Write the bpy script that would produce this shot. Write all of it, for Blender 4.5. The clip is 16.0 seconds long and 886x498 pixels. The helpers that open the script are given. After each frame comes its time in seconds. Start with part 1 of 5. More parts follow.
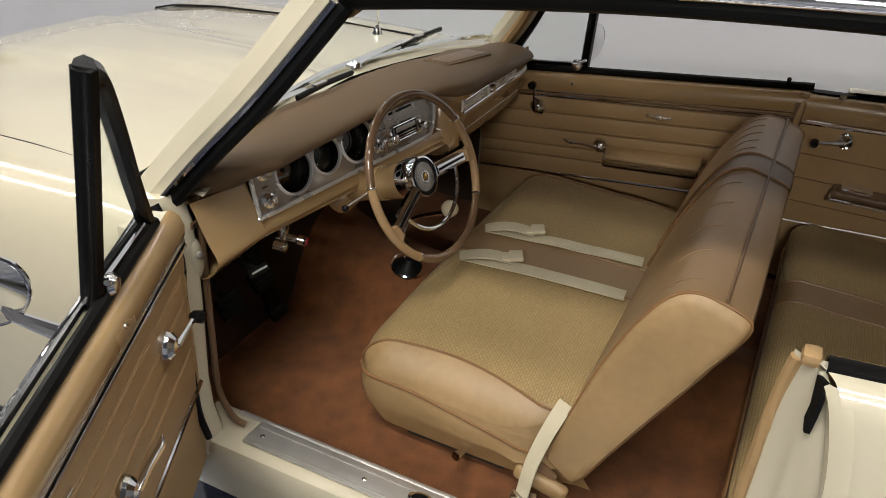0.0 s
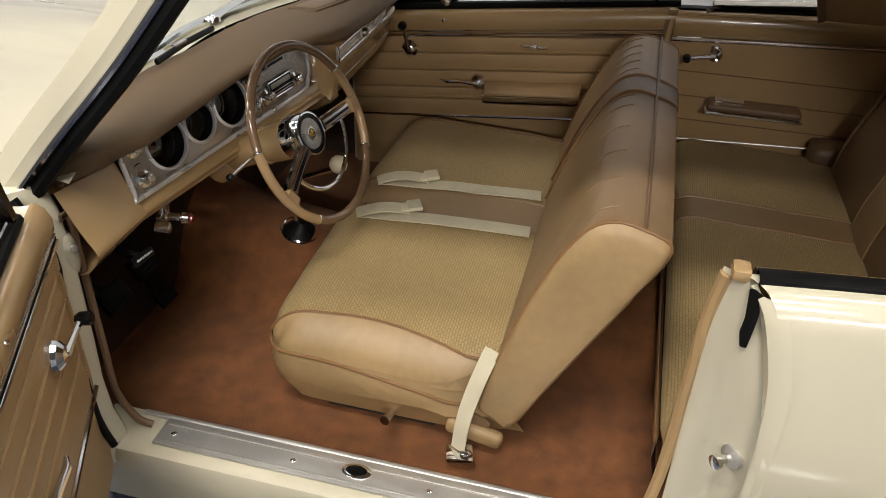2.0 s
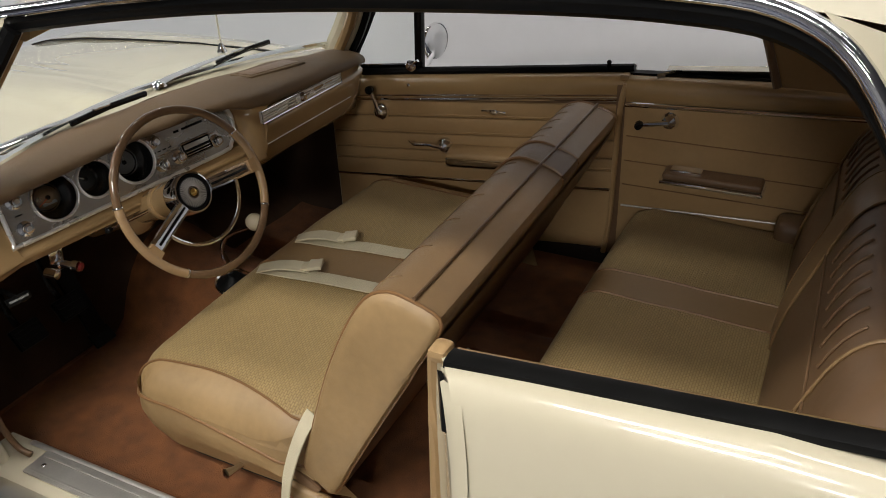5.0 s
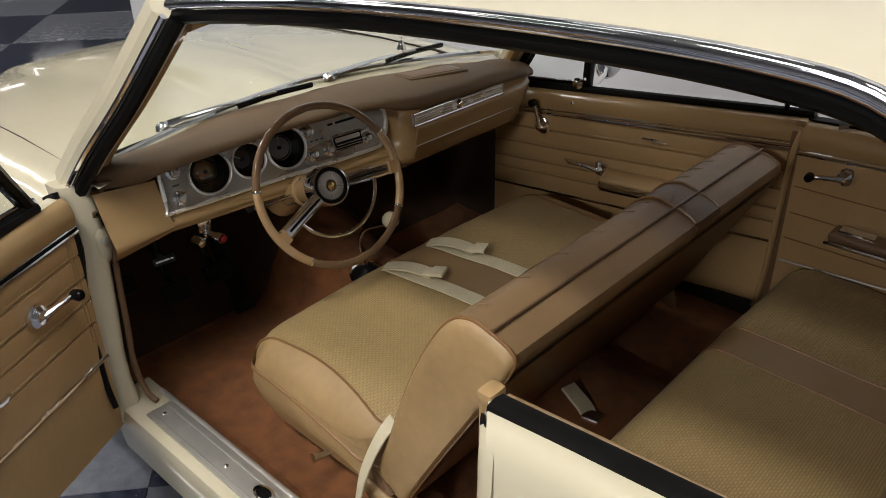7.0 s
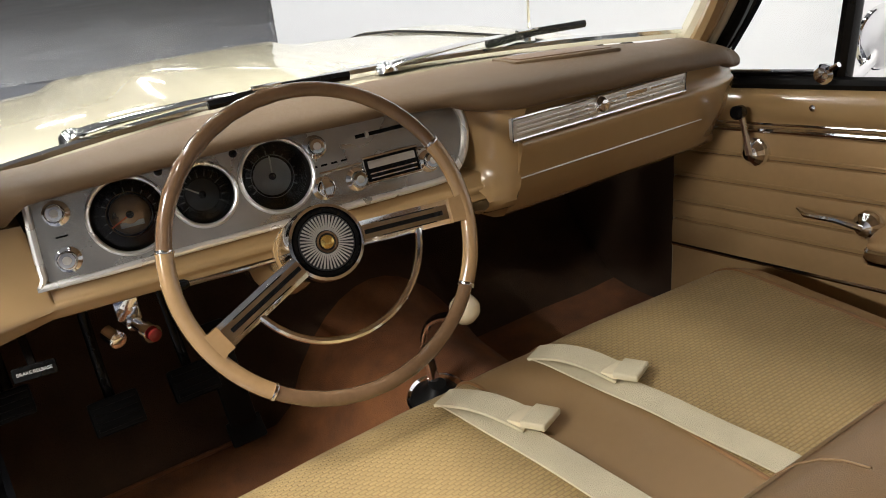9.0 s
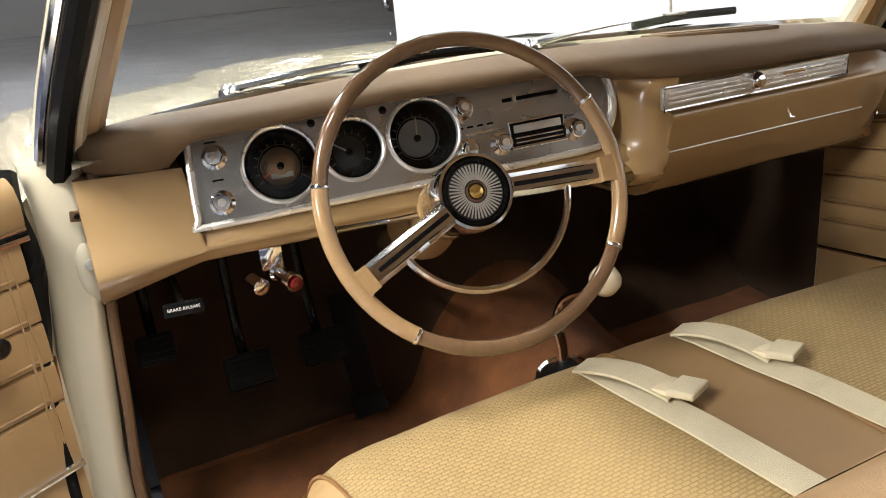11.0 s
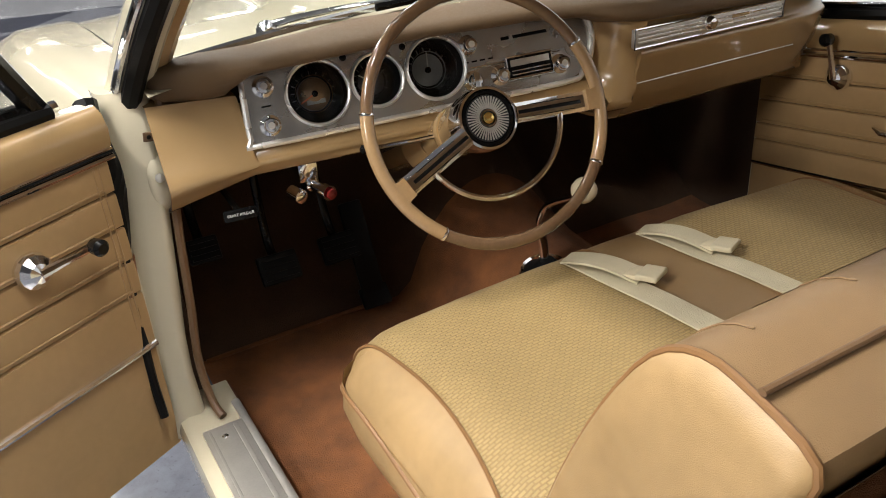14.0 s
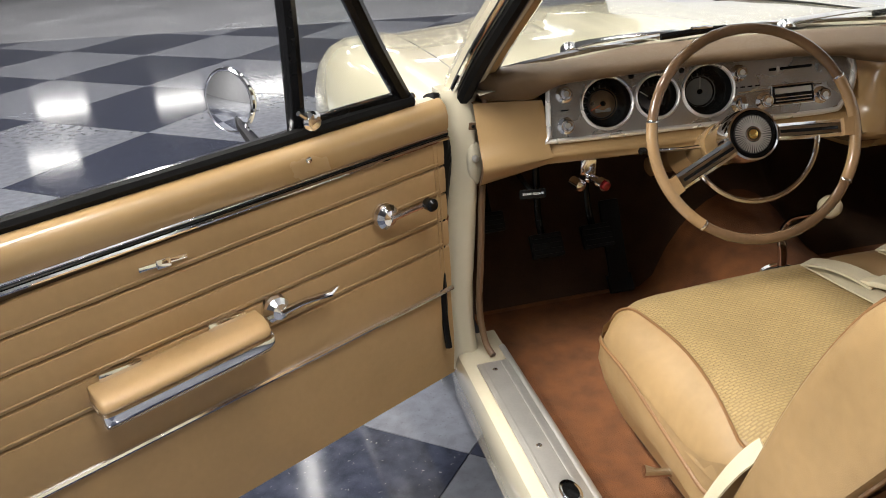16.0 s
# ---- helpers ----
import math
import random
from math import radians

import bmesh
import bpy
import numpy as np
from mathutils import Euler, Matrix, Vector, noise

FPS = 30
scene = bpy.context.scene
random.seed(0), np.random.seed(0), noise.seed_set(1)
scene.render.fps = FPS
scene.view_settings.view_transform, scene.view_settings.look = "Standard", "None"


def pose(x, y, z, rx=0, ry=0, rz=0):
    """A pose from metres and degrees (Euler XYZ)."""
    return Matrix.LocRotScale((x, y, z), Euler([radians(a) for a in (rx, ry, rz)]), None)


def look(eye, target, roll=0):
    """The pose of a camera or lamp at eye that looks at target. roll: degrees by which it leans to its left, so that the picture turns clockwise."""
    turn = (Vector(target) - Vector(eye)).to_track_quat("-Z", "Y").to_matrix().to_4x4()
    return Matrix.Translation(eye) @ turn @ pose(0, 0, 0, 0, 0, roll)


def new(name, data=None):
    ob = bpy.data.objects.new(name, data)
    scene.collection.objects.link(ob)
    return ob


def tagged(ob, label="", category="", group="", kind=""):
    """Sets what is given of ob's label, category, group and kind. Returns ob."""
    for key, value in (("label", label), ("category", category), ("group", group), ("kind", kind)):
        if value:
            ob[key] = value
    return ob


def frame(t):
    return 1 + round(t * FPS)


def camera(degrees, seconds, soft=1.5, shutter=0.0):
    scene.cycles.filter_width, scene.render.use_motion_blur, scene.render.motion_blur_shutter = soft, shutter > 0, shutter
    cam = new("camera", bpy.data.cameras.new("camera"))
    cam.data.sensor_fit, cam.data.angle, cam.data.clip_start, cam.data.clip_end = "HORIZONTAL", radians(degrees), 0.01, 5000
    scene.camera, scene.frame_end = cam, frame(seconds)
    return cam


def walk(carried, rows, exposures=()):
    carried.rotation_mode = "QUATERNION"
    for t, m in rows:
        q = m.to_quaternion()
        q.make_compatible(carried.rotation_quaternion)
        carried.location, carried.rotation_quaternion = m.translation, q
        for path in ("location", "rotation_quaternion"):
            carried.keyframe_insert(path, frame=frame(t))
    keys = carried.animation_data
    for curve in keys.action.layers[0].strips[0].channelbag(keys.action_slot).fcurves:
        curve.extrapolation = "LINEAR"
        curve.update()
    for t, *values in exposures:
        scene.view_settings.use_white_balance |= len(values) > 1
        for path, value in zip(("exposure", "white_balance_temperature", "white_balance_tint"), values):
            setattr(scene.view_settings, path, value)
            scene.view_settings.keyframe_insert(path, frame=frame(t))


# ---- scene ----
cam = camera(58.0, 16.0, soft=0.9)
PATH = [
    (0, (-1.8750, -1.0300, 1.7094), (-0.3005, -0.3092, 0.7088), 3.24),
    (0.5, (-1.8337, -0.9059, 1.6826), (-0.2518, -0.3089, 0.6143), 3.77),
    (1, (-1.8276, -0.8784, 1.6743), (-0.2339, -0.3699, 0.5782), 3.36),
    (1.5, (-1.8323, -0.8963, 1.6753), (-0.2203, -0.4677, 0.5718), 2.61),
    (2, (-1.8260, -0.9259, 1.6749), (-0.2019, -0.5385, 0.5740), 1.82),
    (2.5, (-1.8107, -0.9712, 1.6710), (-0.1613, -0.6079, 0.5997), 1.13),
    (3, (-1.8071, -1.0758, 1.6850), (-0.1327, -0.6968, 0.6589), 0.55),
    (3.2, (-1.7833, -1.1280, 1.6798), (-0.1139, -0.7237, 0.6553), -0.13),
    (5.3, (-1.5602, -1.6341, 1.6902), (-0.0658, -0.7404, 0.7063), -1.69),
    (5.5, (-1.5661, -1.6545, 1.7163), (-0.1106, -0.7069, 0.7245), -0.99),
    (6, (-1.5330, -1.6981, 1.7384), (-0.1662, -0.6344, 0.7382), -0.97),
    (6.5, (-1.4986, -1.7373, 1.7524), (-0.1942, -0.5990, 0.7510), -1.00),
    (7, (-1.4279, -1.7102, 1.7220), (-0.1595, -0.5098, 0.7474), -1.12),
    (7.5, (-0.9546, -1.4762, 1.4429), (0.1648, -0.0940, 0.5283), -4.57),
    (8, (-0.7266, -1.2318, 1.3228), (0.3244, 0.2357, 0.4614), -5.40),
    (8.5, (-0.6579, -1.1451, 1.2804), (0.3479, 0.3777, 0.4621), -5.71),
    (9, (-0.6666, -1.1368, 1.2776), (0.3061, 0.4171, 0.4782), -5.81),
    (9.5, (-0.6985, -1.1201, 1.2767), (0.2497, 0.4542, 0.4875), -5.47),
    (9.7, (-0.6962, -1.1189, 1.2766), (0.2122, 0.4793, 0.4888), -5.75),
    (11.8, (-0.7803, -1.1312, 1.1303), (-0.0210, 0.5952, 0.4647), -5.30),
    (12, (-0.7867, -1.1341, 1.1362), (-0.0316, 0.5843, 0.4458), -5.29),
    (12.5, (-0.7882, -1.1337, 1.1355), (-0.0483, 0.5606, 0.3727), -5.26),
    (13, (-0.7919, -1.1350, 1.1351), (-0.0451, 0.5267, 0.3099), -5.06),
    (13.5, (-0.8341, -1.1736, 1.1771), (-0.0509, 0.4452, 0.3020), -4.96),
    (14, (-0.9495, -1.2772, 1.2805), (-0.0921, 0.2863, 0.3747), -4.03),
    (14.5, (-1.0231, -1.3405, 1.3380), (-0.2212, 0.2595, 0.4452), -3.91),
    (15, (-1.0751, -1.3823, 1.3493), (-0.3890, 0.2817, 0.4773), -3.77),
    (15.5, (-1.1200, -1.4489, 1.3598), (-0.5843, 0.2828, 0.5146), -3.94),
    (16, (-1.1974, -1.5351, 1.3507), (-0.7933, 0.2398, 0.5224), -3.58),
]
walk(cam, [(t, look(eye, target, roll)) for t, eye, target, roll in PATH], exposures=[(0, -1.12), (3.2, -0.92), (5.5, -1.25), (7, -1.25), (7.5, -1.1), (8, -0.85), (8.5, -0.58), (9, -0.12), (11.8, 0.25), (12.5, 0.2), (13.5, -0.05), (15, -0.4), (16, -0.25)])

# ---- world and light ----
world = bpy.data.worlds.new("showroom_air")
scene.world = world
world.use_nodes = True
world.node_tree.nodes["Background"].inputs[0].default_value = (0.9, 0.95, 1.0, 1)
world.node_tree.nodes["Background"].inputs[1].default_value = 0.008


def ceiling_lamp(x, y, z, sx, sy, watts, tint=(1.0, 0.97, 0.92)):
    lamp = bpy.data.lights.new("tube_light", "AREA")
    lamp.shape, lamp.size, lamp.size_y, lamp.energy, lamp.color = "RECTANGLE", sx, sy, watts, tint
    ob = new("tube_light", lamp)
    ob.location = (x, y, z)
    return ob


# Spots and watts tuned by eye; the last lamp is added to brighten the roof.
LAMPS = ((-2.8, -0.4, 340), (-2.8, 4.5, 230), (0.4, 5.5, 90), (-0.5, 9.5, 280), (-4.5, 10.5, 280), (-5.2, -0.8, 430), (-11.0, -3.0, 1450), (-0.2, -2.6, 140))
TUBES = ((-5.5, -4.0), (-5.5, 4.2), (-5.5, 8.0), (-1.2, 2.4), (-1.2, 6.6), (1.0, 0.8), (1.0, -3.2), (-1.2, -3.6))
for lx, ly, watts in LAMPS:
    ceiling_lamp(lx, ly, 5.33, 0.6, 2.2, watts)


# ---- materials ----
def nodes_of(mat):
    mat.use_nodes = True
    return mat.node_tree.nodes, mat.node_tree.links


def surface(name, color, rough=0.5, metal=0.0, spec=0.5, coat=0.0, vary=0.12, scale=8.0, grain=0.0, grain_scale=400.0, rough_vary=0.08, sheen=0.0, tint2=None, pucker=0.0):
    """A painted, moulded or woven surface: cloudy colour variation, fine relief, uneven gloss."""
    mat = bpy.data.materials.new(name)
    nodes, links = nodes_of(mat)
    b = nodes["Principled BSDF"]
    b.inputs["Metallic"].default_value = metal
    b.inputs["Specular IOR Level"].default_value = spec
    b.inputs["Coat Weight"].default_value = coat
    b.inputs["Coat Roughness"].default_value = 0.04
    b.inputs["Sheen Weight"].default_value = sheen
    co = nodes.new("ShaderNodeTexCoord")
    big = nodes.new("ShaderNodeTexNoise")
    big.inputs["Scale"].default_value, big.inputs["Detail"].default_value = scale, 6
    links.new(co.outputs["Object"], big.inputs["Vector"])
    fine = nodes.new("ShaderNodeTexNoise")
    fine.inputs["Scale"].default_value, fine.inputs["Detail"].default_value = scale * 14, 3
    links.new(co.outputs["Object"], fine.inputs["Vector"])
    add = nodes.new("ShaderNodeMath")
    add.operation = "MULTIPLY_ADD"
    add.inputs[1].default_value = 0.35
    links.new(fine.outputs["Fac"], add.inputs[0])
    links.new(big.outputs["Fac"], add.inputs[2])
    ramp = nodes.new("ShaderNodeValToRGB")
    lo = [c * (1 - vary) for c in color]
    hi = [min(1, c * (1 + vary)) for c in (tint2 or color)]
    ramp.color_ramp.elements[0].position, ramp.color_ramp.elements[0].color = 0.42, (*lo, 1)
    ramp.color_ramp.elements[1].position, ramp.color_ramp.elements[1].color = 0.92, (*hi, 1)
    links.new(add.outputs[0], ramp.inputs[0])
    links.new(ramp.outputs[0], b.inputs["Base Color"])
    rr = nodes.new("ShaderNodeMapRange")
    rr.inputs["To Min"].default_value, rr.inputs["To Max"].default_value = max(0.02, rough - rough_vary), min(1, rough + rough_vary)
    links.new(big.outputs["Fac"], rr.inputs["Value"])
    links.new(rr.outputs[0], b.inputs["Roughness"])
    if grain:
        g = nodes.new("ShaderNodeTexNoise")
        g.inputs["Scale"].default_value, g.inputs["Detail"].default_value = grain_scale, 2
        links.new(co.outputs["Object"], g.inputs["Vector"])
        bump = nodes.new("ShaderNodeBump")
        bump.inputs["Strength"].default_value, bump.inputs["Distance"].default_value = grain, 0.002
        links.new(g.outputs["Fac"], bump.inputs["Height"])
        links.new(bump.outputs[0], b.inputs["Normal"])
        if pucker:
            soft = nodes.new("ShaderNodeTexNoise")
            soft.inputs["Scale"].default_value, soft.inputs["Detail"].default_value, soft.inputs["Distortion"].default_value = 14, 2, 0.2
            links.new(co.outputs["Object"], soft.inputs["Vector"])
            wave = nodes.new("ShaderNodeBump")
            wave.inputs["Strength"].default_value, wave.inputs["Distance"].default_value = pucker, 0.012
            links.new(soft.outputs["Fac"], wave.inputs["Height"])
            links.new(wave.outputs[0], bump.inputs["Normal"])
    return mat


def woven(name, light, dark):
    """Basket-woven seat cloth: short gold dashes set brick-wise on a darker ground, in the plane of x and y."""
    mat = bpy.data.materials.new(name)
    nodes, links = nodes_of(mat)
    b = nodes["Principled BSDF"]
    b.inputs["Roughness"].default_value, b.inputs["Sheen Weight"].default_value = 0.62, 0.04
    co = nodes.new("ShaderNodeTexCoord")
    brick = nodes.new("ShaderNodeTexBrick")
    brick.inputs["Scale"].default_value = 1.0
    brick.inputs["Brick Width"].default_value, brick.inputs["Row Height"].default_value = 0.012, 0.006
    brick.inputs["Mortar Size"].default_value, brick.inputs["Mortar Smooth"].default_value = 0.0016, 0.7
    brick.inputs["Color1"].default_value = (*light, 1)
    brick.inputs["Color2"].default_value = (*[c * 0.86 for c in light], 1)
    brick.inputs["Mortar"].default_value = (*dark, 1)
    links.new(co.outputs["Object"], brick.inputs["Vector"])
    big = nodes.new("ShaderNodeTexNoise")
    big.inputs["Scale"].default_value = 5.0
    links.new(co.outputs["Object"], big.inputs["Vector"])
    mix = nodes.new("ShaderNodeMix")
    mix.data_type, mix.blend_type = "RGBA", "MULTIPLY"
    mr = nodes.new("ShaderNodeMapRange")
    mr.inputs["To Min"].default_value, mr.inputs["To Max"].default_value = 0.78, 1.15
    links.new(big.outputs["Fac"], mr.inputs["Value"])
    mix.inputs["Factor"].default_value = 1.0
    links.new(brick.outputs["Color"], mix.inputs["A"])
    links.new(mr.outputs[0], mix.inputs["B"])
    links.new(mix.outputs["Result"], b.inputs["Base Color"])
    bump = nodes.new("ShaderNodeBump")
    bump.invert = True
    bump.inputs["Strength"].default_value, bump.inputs["Distance"].default_value = 0.7, 0.0015
    links.new(brick.outputs["Fac"], bump.inputs["Height"])
    links.new(bump.outputs[0], b.inputs["Normal"])
    return mat


def glass_sheet(name, tint=(0.95, 0.98, 0.97), gloss=0.035):
    mat = bpy.data.materials.new(name)
    nodes, links = nodes_of(mat)
    nodes.remove(nodes["Principled BSDF"])
    clear, shine, mixer = nodes.new("ShaderNodeBsdfTransparent"), nodes.new("ShaderNodeBsdfGlossy"), nodes.new("ShaderNodeMixShader")
    clear.inputs[0].default_value = (*tint, 1)
    shine.inputs["Roughness"].default_value = 0.02
    mixer.inputs[0].default_value = gloss
    links.new(clear.outputs[0], mixer.inputs[1])
    links.new(shine.outputs[0], mixer.inputs[2])
    links.new(mixer.outputs[0], nodes["Material Output"].inputs[0])
    return mat


PAINT = surface("cream_paint", (0.55, 0.50, 0.37), rough=0.22, spec=0.5, coat=0.8, vary=0.03, scale=2.0, rough_vary=0.04)
VINYL = surface("tan_vinyl", (0.375, 0.241, 0.112), rough=0.42, vary=0.10, scale=5, grain=0.25, grain_scale=900, pucker=0.16)
SEATVINYL = surface("worn_tan_seat_vinyl", (0.325, 0.212, 0.098), rough=0.40, vary=0.20, scale=3.5, grain=0.25, grain_scale=900, pucker=0.24)
# Brown lowered to carry the roof's shade on the rear upholstery.
VINYL_D = surface("brown_vinyl", (0.155, 0.090, 0.046), rough=0.40, vary=0.12, scale=5, grain=0.25, grain_scale=900, pucker=0.16)
BACKVINYL = surface("brown_tan_vinyl", (0.25, 0.158, 0.080), rough=0.36, vary=0.12, scale=4, grain=0.25, grain_scale=900, pucker=0.2)
BAND = surface("center_vinyl", (0.25, 0.158, 0.074), rough=0.38, vary=0.08, scale=5, grain=0.2, grain_scale=900, pucker=0.16)
PAD = surface("dash_pad_vinyl", (0.130, 0.080, 0.037), rough=0.55, vary=0.10, scale=6, grain=0.5, grain_scale=1100)
TAN_METAL = surface("tan_lacquer", (0.345, 0.224, 0.104), rough=0.25, coat=0.7, vary=0.05, scale=3)
CLOTH = woven("woven_cloth", (0.405, 0.285, 0.120), (0.285, 0.192, 0.078))
PIPING = surface("tan_piping", (0.215, 0.112, 0.045), rough=0.38, vary=0.06)
CARPET = surface("rust_carpet", (0.135, 0.046, 0.013), rough=0.95, vary=0.20, scale=20, grain=1.0, grain_scale=420, sheen=0.05, tint2=(0.19, 0.070, 0.020))
CHROME = surface("chrome", (0.82, 0.82, 0.83), rough=0.09, metal=1.0, vary=0.03, rough_vary=0.04)
PANEL = surface("satin_gauge_panel", (0.47, 0.455, 0.425), rough=0.27, metal=0.88, vary=0.06, scale=12, grain=0.05, grain_scale=700)
BEZEL = surface("bright_bezel_metal", (0.86, 0.85, 0.83), rough=0.28, metal=0.7, vary=0.04, scale=12)
ALU = surface("brushed_aluminium", (0.60, 0.58, 0.54), rough=0.42, metal=0.75, vary=0.10, scale=16, grain=0.08, grain_scale=600)
RUBBER = surface("black_rubber", (0.006, 0.006, 0.006), rough=0.42, spec=0.12, vary=0.25, scale=18)
BLACK = surface("black_plastic", (0.005, 0.005, 0.005), rough=0.2, spec=0.18, vary=0.2)
# Carpet colour darkened for the shade the dash casts on the toe board.
TOE_SHADE = surface("toe_shade_carpet", (0.055, 0.028, 0.013), rough=0.95, vary=0.3, scale=14, grain=1.0, grain_scale=420)
# Colour taken down from brown to cut bounce light in the footwell.
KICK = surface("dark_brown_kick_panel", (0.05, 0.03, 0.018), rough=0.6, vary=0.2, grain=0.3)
DARK = surface("near_black_matte", (0.02, 0.015, 0.012), rough=0.9, vary=0.3)
WEB = surface("cream_webbing", (0.56, 0.50, 0.35), rough=0.72, vary=0.08, scale=20, grain=0.7, grain_scale=700)
RIM = surface("tan_wheel_plastic", (0.325, 0.205, 0.100), rough=0.16, coat=0.5, vary=0.14, scale=9)
IVORY = surface("ivory_plastic", (0.68, 0.60, 0.42), rough=0.25, vary=0.05)
RIM_D = surface("brown_wheel_plastic", (0.15, 0.089, 0.048), rough=0.14, coat=0.5, vary=0.25, scale=9)
RED = surface("red_lens", (0.16, 0.012, 0.012), rough=0.15, vary=0.1)
GOLD = surface("gold_emblem", (0.75, 0.52, 0.16), rough=0.2, metal=0.9, vary=0.05)
FACE = surface("gauge_face", (0.018, 0.018, 0.02), rough=0.35, vary=0.2)
MARK_D = surface("grey_gauge_marks", (0.16, 0.16, 0.15), rough=0.5, vary=0.05)
# The bronze reflection in the first gauge is put into this dial colour.
BRONZE = surface("bronze_reflection_dial", (0.42, 0.27, 0.15), rough=0.3, metal=0.8, vary=0.2, scale=30)
DIAL = surface("pale_grey_dial", (0.30, 0.30, 0.29), rough=0.4, vary=0.15, scale=30)
MARK = surface("gauge_marks", (0.62, 0.62, 0.58), rough=0.5, vary=0.05)
NEEDLE = surface("orange_needle", (0.75, 0.16, 0.03), rough=0.4, vary=0.05)
GLASS = glass_sheet("window_glass")
HEADLINER = surface("fawn_headliner", (0.34, 0.23, 0.13), rough=0.8, vary=0.08, grain=0.4)
WALLGREY = surface("grey_wall_paint", (0.60, 0.60, 0.625), rough=0.75, vary=0.03, scale=1.5)
FARWALL = surface("added_wall_grey", (0.24, 0.24, 0.25), rough=0.75, vary=0.04, scale=1.5)
CONCRETE = surface("polished_concrete", (0.20, 0.205, 0.225), rough=0.16, vary=0.25, scale=1.2, rough_vary=0.08)
TILE_D = surface("charcoal_floor_tile", (0.030, 0.034, 0.052), rough=0.09, vary=0.4, scale=22, rough_vary=0.06)
TILE_L = surface("grey_floor_tile", (0.135, 0.142, 0.168), rough=0.09, vary=0.2, scale=22, rough_vary=0.06)


def speckled(mat, chip, amount):
    """Adds small pale chips to a floor tile."""
    nodes, links = mat.node_tree.nodes, mat.node_tree.links
    b = nodes["Principled BSDF"]
    old = b.inputs["Base Color"].links[0].from_socket
    co = nodes.new("ShaderNodeTexCoord")
    warp = nodes.new("ShaderNodeTexNoise")
    warp.inputs["Scale"].default_value, warp.inputs["Detail"].default_value = 75.0, 4
    links.new(co.outputs["Object"], warp.inputs["Vector"])
    cut = nodes.new("ShaderNodeMapRange")
    cut.inputs["From Min"].default_value, cut.inputs["From Max"].default_value = 0.66 - amount, 0.72 - amount
    links.new(warp.outputs["Fac"], cut.inputs["Value"])
    mix = nodes.new("ShaderNodeMix")
    mix.data_type = "RGBA"
    links.new(cut.outputs[0], mix.inputs["Factor"])
    links.new(old, mix.inputs["A"])
    mix.inputs["B"].default_value = (*chip, 1)
    links.new(mix.outputs["Result"], b.inputs["Base Color"])


speckled(TILE_D, (0.16, 0.165, 0.18), 0.0)
speckled(TILE_L, (0.108, 0.113, 0.134), 0.04)
BLUE = surface("blue_paint", (0.004, 0.03, 0.42), rough=0.15, coat=1.0, vary=0.1, scale=2)
TYRE = surface("tyre_rubber", (0.015, 0.015, 0.015), rough=0.7, vary=0.2)
MIRROR = surface("mirror_glass", (0.86, 0.87, 0.88), rough=0.02, metal=1.0, vary=0.01, rough_vary=0.01)
CEILING = surface("grey_ceiling_paint", (0.22, 0.22, 0.23), rough=0.8, vary=0.03, scale=1)

LAMPGLOW = bpy.data.materials.new("lamp_diffuser")
LAMPGLOW.use_nodes = True
LAMPGLOW.node_tree.nodes["Principled BSDF"].inputs["Emission Color"].default_value = (1, 0.97, 0.92, 1)
LAMPGLOW.node_tree.nodes["Principled BSDF"].inputs["Emission Strength"].default_value = 15.0


# ---- mesh tools ----
def mesh_of(name, bm, mat, smooth=True, angle=40):
    bmesh.ops.recalc_face_normals(bm, faces=bm.faces)
    me = bpy.data.meshes.new(name)
    if smooth:
        for fc in bm.faces:
            fc.smooth = True
        lim = radians(angle)
        for ed in bm.edges:
            if len(ed.link_faces) == 2 and ed.calc_face_angle(0) > lim:
                ed.smooth = False
    bm.to_mesh(me)
    bm.free()
    me.materials.append(mat)
    return me


def part(name, bm, mat, parent, label="", smooth=True, angle=40):
    ob = new(name, mesh_of(name, bm, mat, smooth, angle))
    ob.parent = parent
    if label:
        tagged(ob, label)
    return ob


def thing(name, label, category, group="", kind="", at=(0, 0, 0)):
    ob = new(name)
    ob.location = at
    ob.empty_display_size = 0.05
    return tagged(ob, label, category, group, kind)


def structure(name, bm, mat, label, category="", smooth=True):
    return tagged(new(name, mesh_of(name, bm, mat, smooth)), label, category or name.split("_")[0], "", "structure")


def box(lo, hi, bevel=0.0, seg=2, bm=None):
    bm = bm or bmesh.new()
    m = Matrix.Translation([(a + b) / 2 for a, b in zip(lo, hi)]) @ Matrix.Diagonal([*(b - a for a, b in zip(lo, hi)), 1])
    made = bmesh.ops.create_cube(bm, size=1, matrix=m)["verts"]
    if bevel:
        es = list({e for v in made for e in v.link_edges})
        bmesh.ops.bevel(bm, geom=es, offset=bevel, segments=seg, affect="EDGES", profile=0.6)
    return bm


def boxm(m, size, bevel=0.0, seg=2, bm=None):
    """A box of a size, centred on the pose m."""
    bm = bm or bmesh.new()
    made = bmesh.ops.create_cube(bm, size=1, matrix=m @ Matrix.Diagonal([*size, 1]))["verts"]
    if bevel:
        bmesh.ops.bevel(bm, geom=list({e for v in made for e in v.link_edges}), offset=bevel, segments=seg, affect="EDGES", profile=0.6)
    return bm


def loft(rings, closed=False, cap=True, bm=None):
    """A skin over rings of equal count. closed: each ring is a loop."""
    bm = bm or bmesh.new()
    vs = [[bm.verts.new(p) for p in r] for r in rings]
    n = len(rings[0])
    for a, b in zip(vs, vs[1:]):
        for i in range(n if closed else n - 1):
            j = (i + 1) % n
            bm.faces.new((a[i], a[j], b[j], b[i]))
    if closed and cap:
        bm.faces.new(vs[0])
        bm.faces.new(vs[-1][::-1])
    return bm


